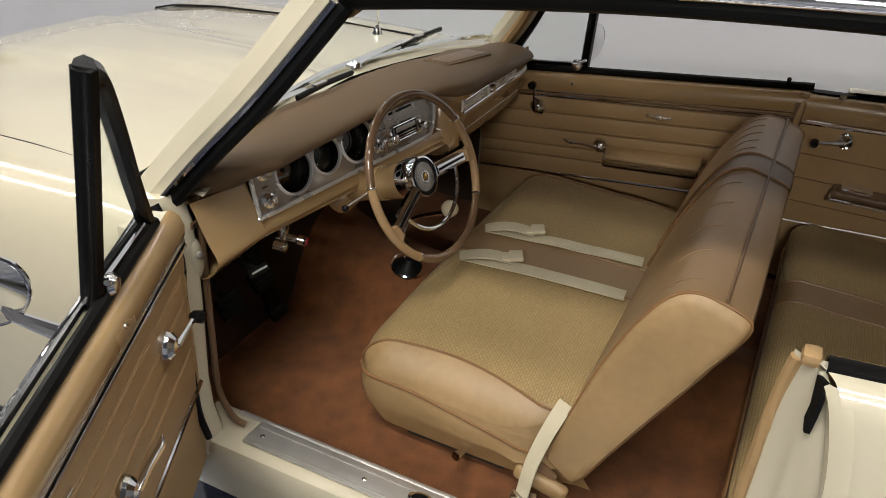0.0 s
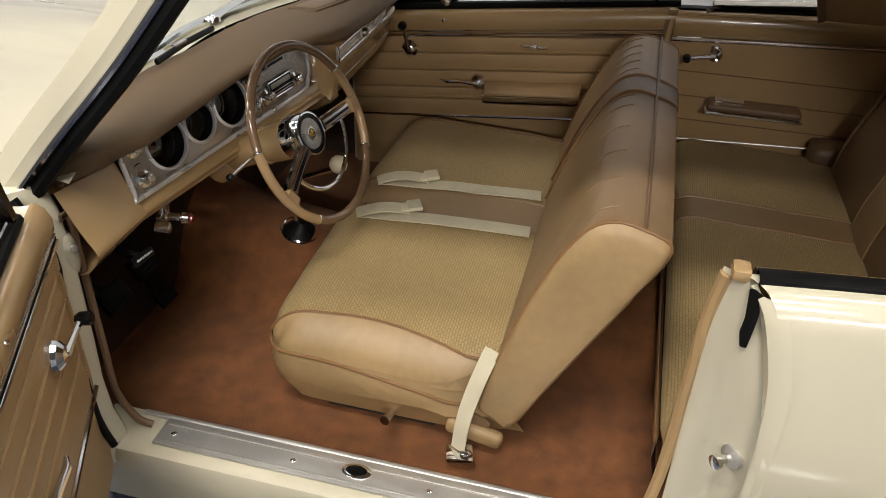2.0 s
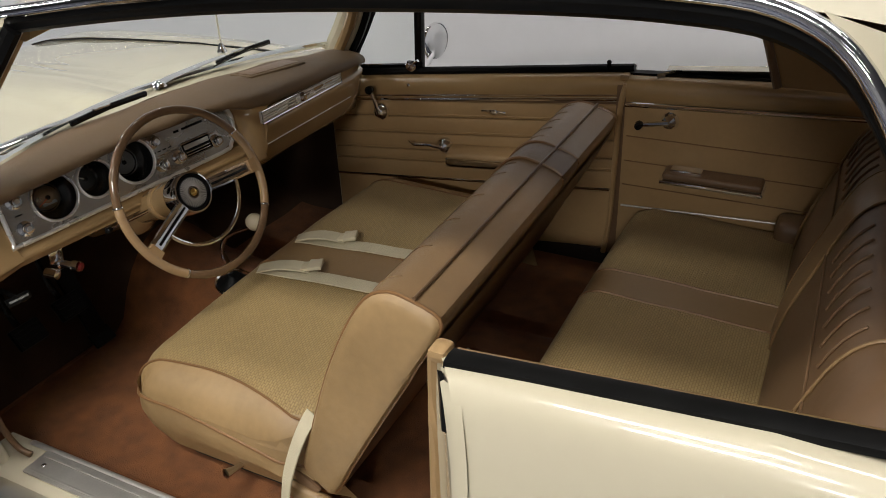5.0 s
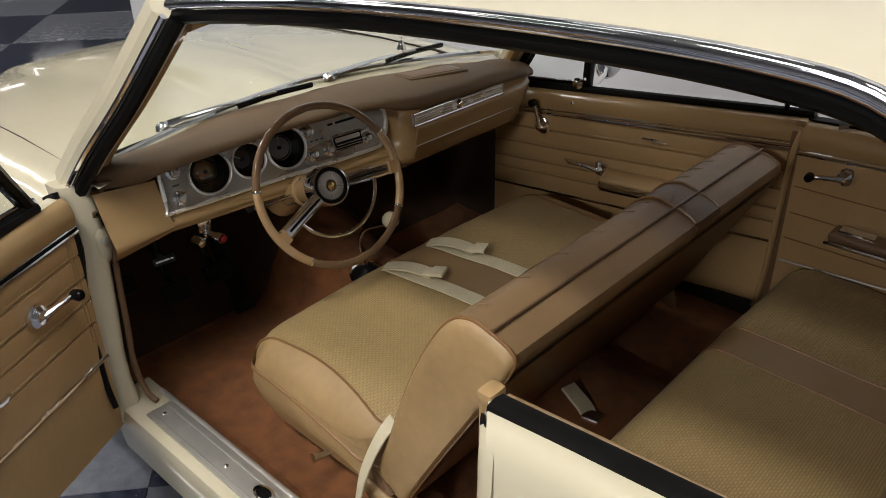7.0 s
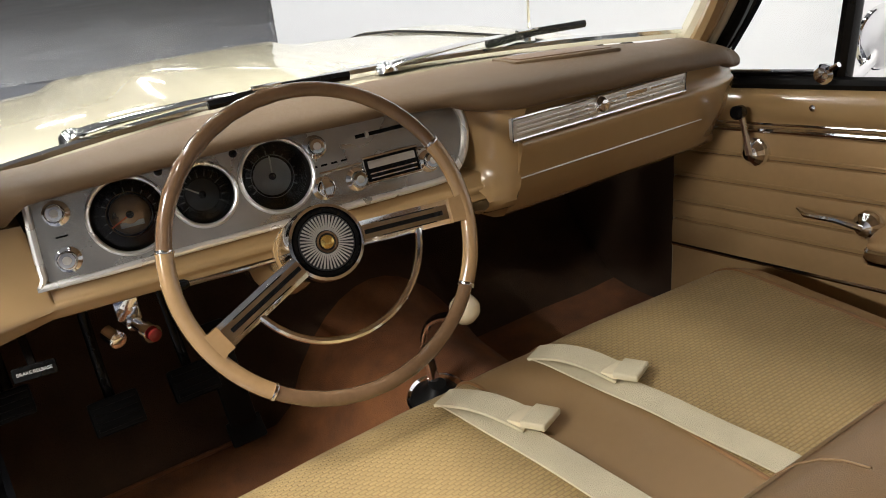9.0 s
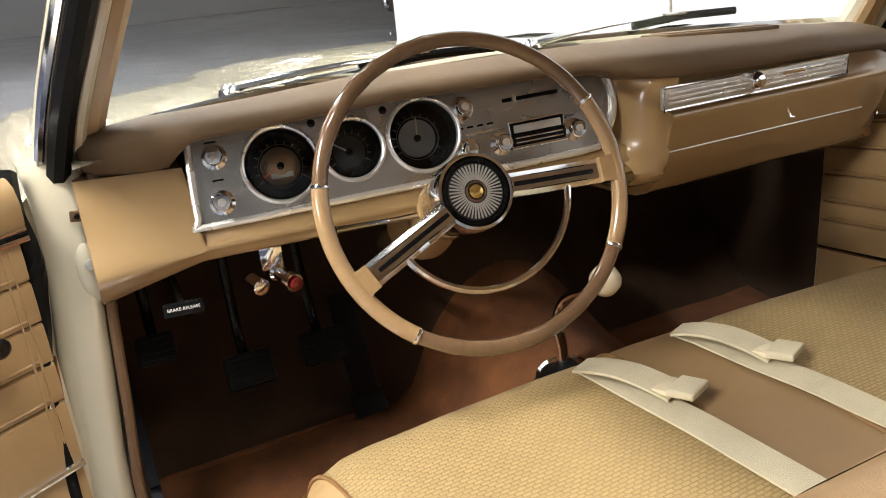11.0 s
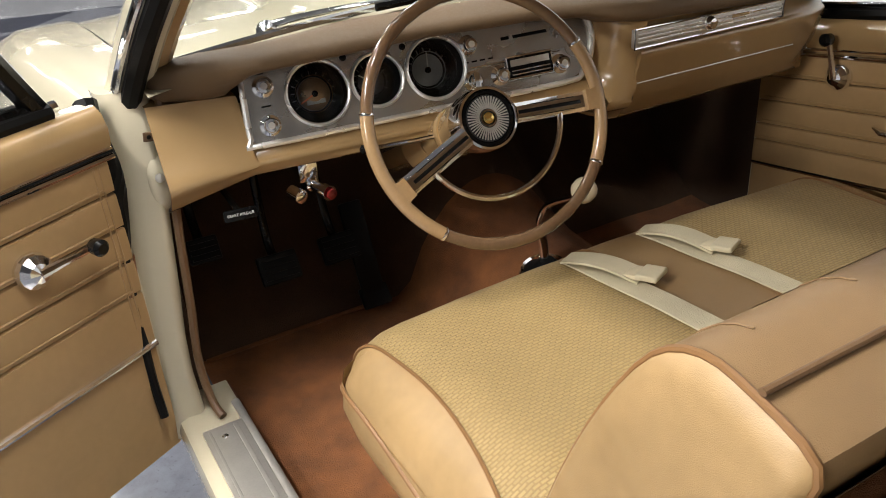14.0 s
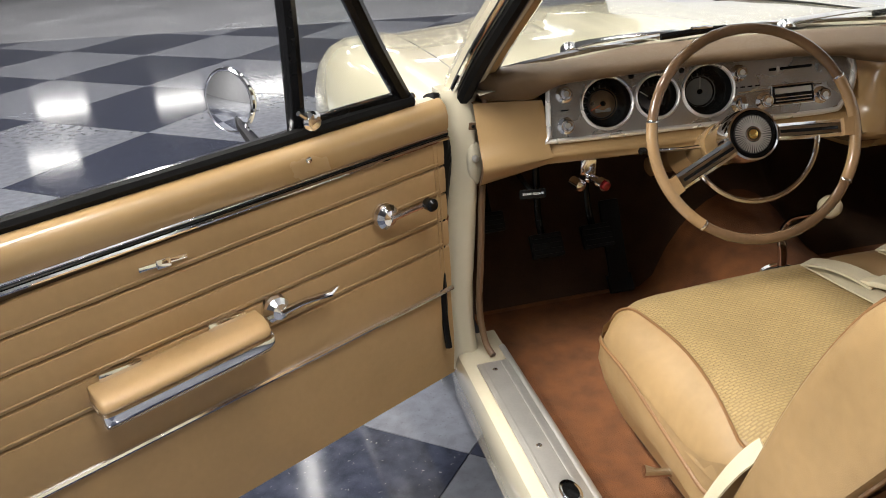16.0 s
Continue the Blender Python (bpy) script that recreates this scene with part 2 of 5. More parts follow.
def curve_points(pts, n=6, loop=False):
    """A smooth line through the points (Catmull-Rom)."""
    p = [Vector(q) for q in pts]
    out = []
    m = len(p)
    for i in range(m if loop else m - 1):
        a, b = p[(i - 1) % m] if loop or i else p[0], p[i]
        c, d = p[(i + 1) % m], p[(i + 2) % m] if loop or i + 2 < m else p[-1]
        for k in range(n):
            t = k / n
            out.append(0.5 * ((2 * b) + (c - a) * t + (2 * a - 5 * b + 4 * c - d) * t * t + (3 * b - a - 3 * c + d) * t**3))
    if not loop:
        out.append(p[-1])
    return out


def tube(pts, r, sides=8, loop=False, bm=None, flat=1.0, up=(0, 0, 1)):
    """A pipe along points; r a number or a list. flat squashes it along up."""
    bm = bm or bmesh.new()
    pts = [Vector(q) for q in pts]
    n = len(pts)
    rings = []
    side = None
    for i, q in enumerate(pts):
        d = (pts[(i + 1) % n] - pts[i - 1]) if loop else (pts[min(i + 1, n - 1)] - pts[max(i - 1, 0)])
        d.normalize()
        s = d.cross(Vector(up))
        if s.length < 1e-3:
            s = d.cross(Vector((1, 0, 0)))
        s.normalize()
        w = s.cross(d).normalized()
        rr = r[i] if isinstance(r, (list, tuple)) else r
        rings.append([q + rr * (math.cos(a) * s + flat * math.sin(a) * w) for a in [2 * math.pi * k / sides for k in range(sides)]])
    if loop:
        rings.append(rings[0])
    vs = [[bm.verts.new(p) for p in g] for g in (rings[:-1] if loop else rings)]
    if loop:
        vs.append(vs[0])
    for a, b in zip(vs, vs[1:]):
        for i in range(sides):
            j = (i + 1) % sides
            bm.faces.new((a[i], a[j], b[j], b[i]))
    if not loop:
        bm.faces.new(vs[0])
        bm.faces.new(vs[-1][::-1])
    return bm


def lathe(m, profile, steps=24, bm=None, cap=True):
    """A turned shape round the z axis of the pose m; profile of (radius, height)."""
    bm = bm or bmesh.new()
    rings = []
    for r, h in profile:
        rings.append([bm.verts.new(m @ Vector((r * math.cos(a), r * math.sin(a), h))) for a in [2 * math.pi * k / steps for k in range(steps)]])
    for a, b in zip(rings, rings[1:]):
        for i in range(steps):
            j = (i + 1) % steps
            bm.faces.new((a[i], a[j], b[j], b[i]))
    if cap:
        bm.faces.new(rings[0][::-1])
        bm.faces.new(rings[-1])
    return bm


def ribbon(pts, width_dir, width, thick, bm=None):
    """A strap along points, as wide as width along width_dir."""
    bm = bm or bmesh.new()
    pts = [Vector(q) for q in pts]
    rings = []
    for i, q in enumerate(pts):
        d = (pts[min(i + 1, len(pts) - 1)] - pts[max(i - 1, 0)]).normalized()
        wd = width_dir[i] if isinstance(width_dir, list) else width_dir
        w = Vector(wd)
        w = (w - d * w.dot(d)).normalized()
        nrm = d.cross(w)
        rings.append([q + a * w * width / 2 + b * nrm * thick / 2 for a, b in ((-1, -1), (0, -1.1), (1, -1), (1, 1), (0, 1.1), (-1, 1))])
    return loft(rings, closed=True, bm=bm)


def axes(origin, z, x=(1, 0, 0)):
    """A pose at origin whose z axis points along z, its x axis near x."""
    z = Vector(z).normalized()
    x = Vector(x)
    if abs(x.normalized().dot(z)) > 0.95:
        x = Vector((0, 1, 0))
    x = (x - z * x.dot(z)).normalized()
    y = z.cross(x)
    m = Matrix((x, y, z)).transposed().to_4x4()
    return Matrix.Translation(origin) @ m


def mixv(a, b, t):
    return [u + (v - u) * t for u, v in zip(a, b)]


def lerp_table(table, x):
    """Values of a table of (x, (values)) at x, smoothly blended."""
    for (x0, a), (x1, b) in zip(table, table[1:]):
        if x <= x1 or (x1, b) == table[-1]:
            t = min(1, max(0, (x - x0) / (x1 - x0)))
            t = t * t * (3 - 2 * t)
            return [u + (v - u) * t for u, v in zip(a, b)]


# ---- showroom ----
bm = bmesh.new()
bmesh.ops.create_grid(bm, x_segments=24, y_segments=24, size=30, matrix=Matrix.Translation((0, 6, -0.004)))
floor = structure("floor", bm, CONCRETE, "polished grey concrete showroom floor", "floor")

structure("wall_display_side", box((1.75, -7.5, 0), (1.9, 4.8, 5.6)), WALLGREY, "plain light grey painted display wall", "wall")
structure("floor_walkway", boxm(pose(-0.2, 16.1, -0.0235, 0, 0, -12.5), (28, 16.2, 0.053)), CONCRETE, "polished grey concrete walkway beyond the checker tiles", "floor")
# Added walls and ceiling close the room, kept dark to cut bounce light.
structure("wall_north", box((-16, 24.0, 0), (16, 24.3, 5.6)), FARWALL, "added dark grey wall closing the room", "wall")
structure("wall_south", box((-16, -9.3, 0), (16, -9.0, 5.6)), FARWALL, "added dark grey wall closing the room", "wall")
structure("wall_west", box((-16.3, -9, 0), (-16.0, 24, 5.6)), FARWALL, "added dark grey wall closing the room", "wall")
structure("wall_east", box((16.0, -9, 0), (16.3, 24, 5.6)), FARWALL, "added dark grey wall closing the room", "wall")
structure("ceiling", box((-16, -9, 5.6), (16, 24, 5.7)), CEILING, "added grey ceiling closing the room", "ceiling")

for lx, ly, watts in LAMPS:
    lampthing = thing("ceiling_light", "long white tube ceiling light in a shallow tray", "lamp", "ceiling lights", at=(lx, ly, 5.6))
    part("tray", box((-0.3, -1.15, -0.2), (0.3, 1.15, 0.0), 0.02), CEILING, lampthing)
    part("diffuser", box((-0.25, -1.1, -0.235), (0.25, 1.1, -0.2), 0.01), LAMPGLOW, lampthing, "glowing white diffuser")

for lx, ly in TUBES:
    lampthing = thing("ceiling_light", "narrow white tube ceiling light", "lamp", "tube lights", at=(lx, ly, 5.6))
    part("tray", box((-0.13, -1.25, -0.12), (0.13, 1.25, 0.0), 0.015), CEILING, lampthing)
    part("diffuser", box((-0.09, -1.2, -0.15), (0.09, 1.2, -0.12), 0.01), LAMPGLOW, lampthing, "glowing white tube")

# Unseen lights, added where their reflections land on the tiles and bonnet.
for lx, lz in ((-5.83, 3.21), (-6.34, 4.52), (-3.0, 3.32), (-0.69, 3.28), (1.7, 3.9), (3.4, 4.6), (4.6, 3.3), (6.9, 4.2), (9.2, 4.7)):
    lampthing = thing("reflection_light", "unseen white box light hung for its reflections", "lamp", "pendant lights", at=(lx, 20.0, lz))
    part("tray", box((-0.62, -0.14, 0.06), (0.62, 0.14, 0.16), 0.015), CEILING, lampthing)
    part("diffuser", box((-0.58, -0.12, -0.06), (0.58, 0.12, 0.06), 0.02), LAMPGLOW, lampthing, "glowing white diffuser")
    for rx in (-0.5, 0.5):
        part("rod", tube([(rx, 0, 0.15), (rx, 0, 5.6 - lz)], 0.008, 6), CHROME, lampthing)


# ---- the cream hardtop ----
car = thing("car", "cream two-door hardtop with tan interior and an open driver door", "car")

# floor pan with toe board and tunnel
rows, toe = [], []
for i in range(41):
    x = -0.73 + 1.45 * i / 40
    hump = max(0.0, 1 - (x / 0.23) ** 2) ** 0.8
    row = []
    for y, z, lift in ((-1.85, 0.33, 0.10), (-1.2, 0.32, 0.10), (-1.0, 0.31, 0.11), (-0.6, 0.31, 0.12), (-0.2, 0.31, 0.14), (0.10, 0.31, 0.19), (0.22, 0.33, 0.24), (0.36, 0.45, 0.24), (0.50, 0.66, 0.12), (0.535, 0.86, 0.0)):
        wave = 0.006 * noise.noise(Vector((x * 6, y * 6, 2.0)))
        row.append((x, y, z + lift * hump + wave))
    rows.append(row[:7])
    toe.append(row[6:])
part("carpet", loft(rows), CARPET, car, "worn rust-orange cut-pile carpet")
part("shaded_toe_board", loft(toe), TOE_SHADE, car, "toe-board carpet with the dash shade in its colour")
part("carpet_edge", tube([(-0.715, 0.1, 0.335), (-0.715, -0.3, 0.34), (-0.715, -0.75, 0.34), (-0.715, -1.12, 0.34)], 0.012), CARPET, car)
part("carpet_seam", tube(curve_points([(-0.72, 0.215, 0.332), (-0.5, 0.218, 0.333), (-0.30, 0.216, 0.335)]), 0.005, 6), CARPET, car)

# sill and scuff plate
prof = [(-0.812, 0.17), (-0.822, 0.26), (-0.826, 0.315), (-0.820, 0.338), (-0.806, 0.347), (-0.71, 0.35), (-0.70, 0.30)]
part("sill", loft([[(x, y, z) for x, z in prof] for y in (0.10, 0.0, -0.4, -0.8, -1.2)]), PAINT, car)
sc = box((-0.797, -1.09, 0.3505), (-0.722, -0.045, 0.357), 0.003)
scuff = part("scuff_plate", sc, ALU, car, "brushed aluminium sill plate with screws")
part("rib", box((-0.742, -1.08, 0.357), (-0.734, -0.055, 0.3595), 0.001), ALU, scuff)
part("rib", box((-0.788, -1.08, 0.357), (-0.783, -0.055, 0.3585), 0.0008), ALU, scuff)
part("sill_plate_lip", tube([(-0.716, 0.02, 0.352), (-0.716, -0.35, 0.354), (-0.716, -0.75, 0.353), (-0.716, -1.1, 0.352)], 0.008, 8, flat=0.5), ALU, car, "grey metal inner lip of the sill plate")
for y in (-0.08, -0.36, -0.66, -0.95):
    part("screw", lathe(axes((-0.764, y, 0.3565), (0, 0, 1)), [(0.006, 0), (0.006, 0.002), (0.003, 0.004)], 10), CHROME, scuff)
part("emblem", lathe(axes((-0.757, -0.5, 0.357), (0, 0, 1)) @ Matrix.Diagonal((0.75, 1.25, 1, 1)), [(0.026, 0), (0.026, 0.003), (0.022, 0.0045)], 20), CHROME, scuff)
part("emblem_field", lathe(axes((-0.757, -0.5, 0.3612), (0, 0, 1)) @ Matrix.Diagonal((0.75, 1.25, 1, 1)), [(0.019, 0), (0.018, 0.001)], 20), BLACK, scuff)

# hinge pillar of the driver side
rings = []
for z, xi, xo, dy in ((0.30, -0.765, -0.836, -0.005), (0.36, -0.768, -0.836, 0.0), (0.42, -0.770, -0.838, 0.016), (0.50, -0.766, -0.838, 0.025), (0.60, -0.755, -0.835, 0.030), (0.70, -0.745, -0.820, 0.036), (0.80, -0.734, -0.808, 0.044), (0.88, -0.728, -0.806, 0.054), (0.95, -0.728, -0.812, 0.075)):
    rings.append([(xi, 0.17, z), (xi, 0.06 + dy, z), (xi - 0.004, 0.034 + dy, z), (xi - 0.016, 0.025 + dy, z), (xi * 0.7 + xo * 0.3, 0.026 + dy, z), (xi * 0.4 + xo * 0.6, 0.028 + dy, z), (xo + 0.016, 0.033 + dy, z), (xo + 0.004, 0.045 + dy, z), (xo, 0.07 + dy, z), (xo, 0.17, z)])
part("hinge_pillar", loft(rings, closed=True), PAINT, car, angle=60)
part("hinge_recess", box((-0.862, 0.145, 0.30), (-0.79, 0.175, 0.90), 0.01), PAINT, car)
part("hinge_plate", lathe(axes((-0.750, 0.072, 0.795), (-0.1, -1, 0.1), (1, 0, 0)) @ Matrix.Diagonal((0.62, 1.4, 1, 1)), [(0.038, -0.008), (0.034, -0.001), (0.027, 0.004), (0.018, 0.006), (0.002, 0.0065)], 24), PAINT, car)
part("pillar_bolt", lathe(axes((-0.748, 0.066, 0.806), (-0.15, -1, 0)), [(0.008, 0), (0.008, 0.005), (0.003, 0.007)], 10), ALU, car)
part("bracket", boxm(pose(-0.742, 0.072, 0.876, 0, 8, 8), (0.034, 0.005, 0.016), 0.0024, 3), VINYL_D, car, "brown pillar trim tab")
part("bracket_screw", lathe(axes((-0.750, 0.069, 0.877), (-0.1, -1, 0)), [(0.0042, 0), (0.003, 0.002)], 10), RUBBER, car)
part("door_check", boxm(pose(-0.834, 0.046, 0.655, 4, 3, 25), (0.020, 0.014, 0.085), 0.006, 2), CHROME, car, "chrome door latch striker")
part("check_link", boxm(pose(-0.842, 0.040, 0.64, 0, 14, 25), (0.010, 0.02, 0.045), 0.004), CHROME, car)
wl = curve_points([(-0.750, -0.020, 0.356), (-0.758, 0.012, 0.378), (-0.760, 0.044, 0.45), (-0.749, 0.056, 0.56), (-0.738, 0.065, 0.7), (-0.726, 0.074, 0.82), (-0.718, 0.084, 0.91), (-0.710, 0.092, 0.99), (-0.702, 0.098, 1.03)], 6)
part("windlace", tube(wl, 0.008), VINYL_D, car, "brown welted door-opening windlace")
part("door_seal", tube(curve_points([(-0.828, 0.105, 0.945), (-0.828, 0.078, 0.90), (-0.818, 0.060, 0.83), (-0.827, 0.054, 0.75), (-0.842, 0.042, 0.66), (-0.845, 0.036, 0.56), (-0.847, 0.028, 0.45), (-0.846, 0.008, 0.38)], 6), [0.019 - 0.011 * min(1, k / 36) for k in range(43)]), RUBBER, car, "black rubber door seal")

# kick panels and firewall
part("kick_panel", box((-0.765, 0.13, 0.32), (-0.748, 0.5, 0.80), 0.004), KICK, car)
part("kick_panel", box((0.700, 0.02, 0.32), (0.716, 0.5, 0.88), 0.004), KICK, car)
# Near-black sheet that cuts bounce light under the dash.
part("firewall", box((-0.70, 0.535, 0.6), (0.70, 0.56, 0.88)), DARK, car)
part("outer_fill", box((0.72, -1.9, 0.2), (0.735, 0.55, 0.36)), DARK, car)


# ---- doors: u along the door from its hinge, v into the cabin, z up ----
def door(origin, along, inward, swing_label, crank_turn, near):
    u0, v0 = Vector(along).normalized(), Vector(inward).normalized()
    # scale, drop and shear shape each door to fit the camera's view
    grow, rise_k, drop, view_shear = (0.99, 1.026, 0.004, -0.07) if near else (1.0, 1.0, -0.06, 0.07)
    lift = 0.0 if near else 0.035
    m = Matrix((u0, v0, (0, 0, 1))).transposed().to_4x4()
    m.translation = origin

    def P(u, v, z):
        return m @ Vector((u * grow, v, z * rise_k + drop + view_shear * u))

    L, U0 = 1.06, -0.015 if near else 0.0
    top = lambda u: 0.928 + 0.03 * u / L
    d = part("door", loft([[P(u, v, z) for v, z in ((0.0, 0.30), (0.0, 0.60), (0.0, top(u) - 0.08), (-0.004, top(u) - 0.01), (-0.02, top(u) - 0.012), (-0.040, top(u) - 0.01), (-0.058, top(u) - 0.035), (-0.092, 0.80), (-0.102, 0.62), (-0.088, 0.42), (-0.06, 0.26), (-0.02, 0.265))] for u in (U0, 0.3, 0.6, 0.9, L)], closed=True), PAINT, car, swing_label)
    # trim panel in courses
    edges = [0.275 if near else 0.345, 0.503 if near else 0.525 + lift, 0.605 + 0.5 * lift, 0.665, 0.725, 0.785, 0.842]
    for k, (z0, z1) in enumerate(zip(edges, edges[1:])):
        ring = []
        for i in range(13):
            u = U0 + 0.012 + (L - U0 - 0.024) * i / 12
            rise = 0.012 * u / L
            if k == 0:
                secs = [(0.001, z0), (0.010, z0 + 0.006), (0.013, (z0 + z1) / 2), (0.010, z1 - 0.006), (0.001, z1)]
            else:
                h = z1 - z0
                secs = [(0.008, z0 + 0.0005), (0.0135, z0 + 0.003), (0.0145, z0 + 0.007), (0.0155, z0 + 0.5 * h), (0.0145, z1 - 0.006), (0.0135, z1 - 0.003), (0.008, z1 - 0.0005)]
            ring.append([P(u, v + 0.002, z + rise) for v, z in secs])
        part("trim_course" if k else "lower_trim", loft(ring), VINYL, d)
    for k, z in enumerate(edges[2:6]):
        part("stitch_line", tube([P(U0 + 0.03, 0.0165, z + 0.0105), P(L / 2, 0.0165, z + 0.016), P(L - 0.03, 0.0165, z + 0.0215)], 0.0024, 6), VINYL, d)
    if near:
        for du in (0.030, 0.040):
            part("stitch_border", tube([P(U0 + du, 0.0165, 0.545), P(U0 + du, 0.0185, 0.68), P(U0 + du, 0.0165, 0.835)], 0.002, 5), VINYL, d)
    part("trim_backing", loft([[P(u, 0.004, z) for z in (0.34, 0.86)] for u in (U0 + 0.01, L - 0.01)]), VINYL_D, d)
    # painted upper rail, chrome strips
    part("upper_rail", loft([[P(u, v, top(u) + z) for v, z in ((0.0, -0.082), (0.014, -0.080), (0.022, -0.062), (0.024, -0.04), (0.016, -0.018), (0.002, -0.008), (-0.006, -0.007))] for u in (U0, 0.3, 0.7, L)]), TAN_METAL, d, "tan lacquered metal upper door rail")
    for z, w in ((-0.085, 0.0065), (-0.072, 0.004)):
        part("chrome_strip", tube([P(u, 0.018, top(u) + z) for u in (U0, 0.35, 0.7, L)], w, 8, flat=0.8), CHROME, d)
    if near:
        part("strip_gap", tube([P(u, 0.0190, top(u) - 0.0775) for u in (U0, 0.35, 0.7, L)], 0.0024, 6), RUBBER, d)
    part("lower_chrome_strip", tube([P(u, 0.0195 if near else 0.013, (0.504 if near else 0.526 + lift) + 0.012 * u / L) for u in (U0 + 0.012, 0.5, L - 0.012)], 0.006, 8), CHROME, d)
    part("screw", lathe(axes(P(0.325, 0.023, top(0.3) - 0.035), v0), [(0.006, 0), (0.006, 0.003), (0.002, 0.005)], 10), CHROME, d)
    # belt seals
    part("belt_seal", tube([P(u, -0.012, top(u) + 0.002) for u in (0.05, 0.4, 0.8, L)], 0.013, 8), RUBBER, d)
    part("belt_moulding", tube([P(u, -0.047, top(u) - 0.003) for u in (0.02, 0.4, 0.8, L)], 0.010, 8), CHROME, d, "chrome belt moulding")
    # window crank
    base = P(0.165, 0.018, 0.735) if near else P(0.214, 0.018, 0.805)
    part("crank_boss", lathe(axes(base, v0), [(0.030, -0.003), (0.030, 0.006), (0.027, 0.014), (0.016, 0.024), (0.003, 0.029)], 14), CHROME, d, "faceted chrome crank boss", smooth=False)
    tip = base + 0.088 * (math.cos(crank_turn) * -u0 + math.sin(crank_turn) * Vector((0, 0, 1))) + 0.035 * v0
    part("crank_arm", tube([base + 0.024 * v0, base.lerp(tip, 0.5) + 0.012 * v0, tip], [0.009, 0.006, 0.006], 8), CHROME, d)
    part("crank_knob", lathe(axes(tip, v0), [(0.007, -0.01), (0.013, -0.002), (0.014, 0.016), (0.009, 0.022)], 14), BLACK, d, "black plastic crank knob")
    # inside latch handle
    hb = P(0.436, 0.018, 0.648) if near else P(0.450, 0.018, 0.693)
    part("handle_boss", lathe(axes(hb, v0), [(0.029, -0.003), (0.029, 0.006), (0.026, 0.014), (0.016, 0.024), (0.003, 0.029)], 14), CHROME, d, smooth=False)
    part("latch_handle", tube([hb + 0.024 * v0, hb + 0.028 * v0 - 0.05 * u0 + Vector((0, 0, 0.006)), hb + 0.032 * v0 - 0.105 * u0 + Vector((0, 0, 0.004)), hb + 0.028 * v0 - 0.125 * u0 + Vector((0, 0, 0.010))], [0.009, 0.008, 0.0085, 0.004], 8, flat=0.8), CHROME, d, "curved chrome latch handle")
    # arm rest
    ends = ((0.474, 0.50), (0.475, 0.80), (0.479, 0.93), (0.488, 0.99), (0.52, 1.0), (0.60, 1.0), (0.70, 1.0), (0.772, 1.0), (0.785, 0.97), (0.790, 0.90), (0.7925, 0.74), (0.793, 0.45))
    pad = [(0.012, 0.004), (0.040, 0.003), (0.074, 0.004), (0.083, 0.008), (0.084, 0.014), (0.078, 0.022), (0.060, 0.028), (0.036, 0.031), (0.012, 0.031)]
    arm = [curve_points([P(u, 0.010 + (v - 0.010) * w, 0.630 + lift + z * (0.75 + 0.25 * w)) for v, z in pad], 3, loop=True) for u, w in ends]
    part("armrest", loft(arm, closed=True), VINYL, d, "padded tan armrest")
    sec = ((0.010, -0.016), (0.056, -0.016), (0.078, -0.006), (0.087, 0.008), (0.088, 0.021), (0.080, 0.0225), (0.010, 0.0225))
    arb = [[P(u + (0.003 if u > 0.6 else -0.003), 0.010 + (v - 0.010) * w, 0.612 + lift + z) for v, z in sec] for u, w in ends]
    part("armrest_base", loft(arb, closed=True), CHROME, d, "chrome armrest base")
    for u in (0.535, 0.735) if near else ():
        part("armrest_foot", boxm(axes(P(u, 0.020, 0.660 + lift), v0, u0), (0.075, 0.030, 0.012), 0.004), CHROME, d)
    # emblem on the panel
    em = P(0.625, 0.019, 0.818)
    part("door_emblem", boxm(axes(em, v0, u0), (0.085, 0.009, 0.006), 0.002), CHROME, d)
    part("emblem_boss", boxm(axes(em + 0.002 * v0, v0, u0), (0.026, 0.017, 0.007), 0.003), CHROME, d)
    # vent window
    zt = 1.335
    pu = 0.312 if near else 0.345
    lean = 0.09 if near else 0.0
    post = [P(pu, -0.03, top(0.345)), P(pu + 0.005, -0.036 + 0.38 * lean, 1.12), P(pu + 0.022, -0.055 + lean, zt)]
    part("vent_post", tube(post, 0.017, 8, flat=1.2, up=v0), BLACK, d, "black vent-window division post")
    part("vent_post_trim", tube([q + 0.010 * v0 + 0.006 * u0 for q in post], 0.004, 6), CHROME, d)
    fr = [P(0.062, -0.022, top(0.07) + 0.004), P(0.135, -0.03 + 0.25 * lean, 1.06), P(0.205, -0.04 + 0.55 * lean, 1.19), P(pu - 0.035, -0.05 + 0.85 * lean, 1.295), P(pu + 0.022, -0.055 + lean, zt)]
    part("vent_frame", tube(curve_points(fr, 5), 0.018, 8), BLACK, d, "black rubber vent-window frame")
    part("vent_frame_chrome", tube([q - 0.019 * u0 - 0.010 * v0 for q in curve_points(fr, 5)], 0.006, 6), CHROME, d)
    part("vent_sill", tube([P(0.08, -0.022, top(0.1) + 0.008), P(pu, -0.03, top(0.3) + 0.008)], 0.017, 8), BLACK, d)
    part("vent_sill_chrome", tube([P(0.10, -0.012, top(0.1) + 0.025), P(pu - 0.015, -0.018, top(0.3) + 0.025)], 0.004, 6), CHROME, d)
    pane = bmesh.new()
    vv = [pane.verts.new(q) for q in (P(0.10, -0.03, top(0.1) + 0.012), P(pu - 0.01, -0.034, top(0.3) + 0.012), P(pu + 0.020, -0.052 + 0.94 * lean, zt - 0.03), P(pu - 0.05, -0.046 + 0.75 * lean, 1.265), P(0.15, -0.032 + 0.3 * lean, 1.08))]
    pane.faces.new(vv)
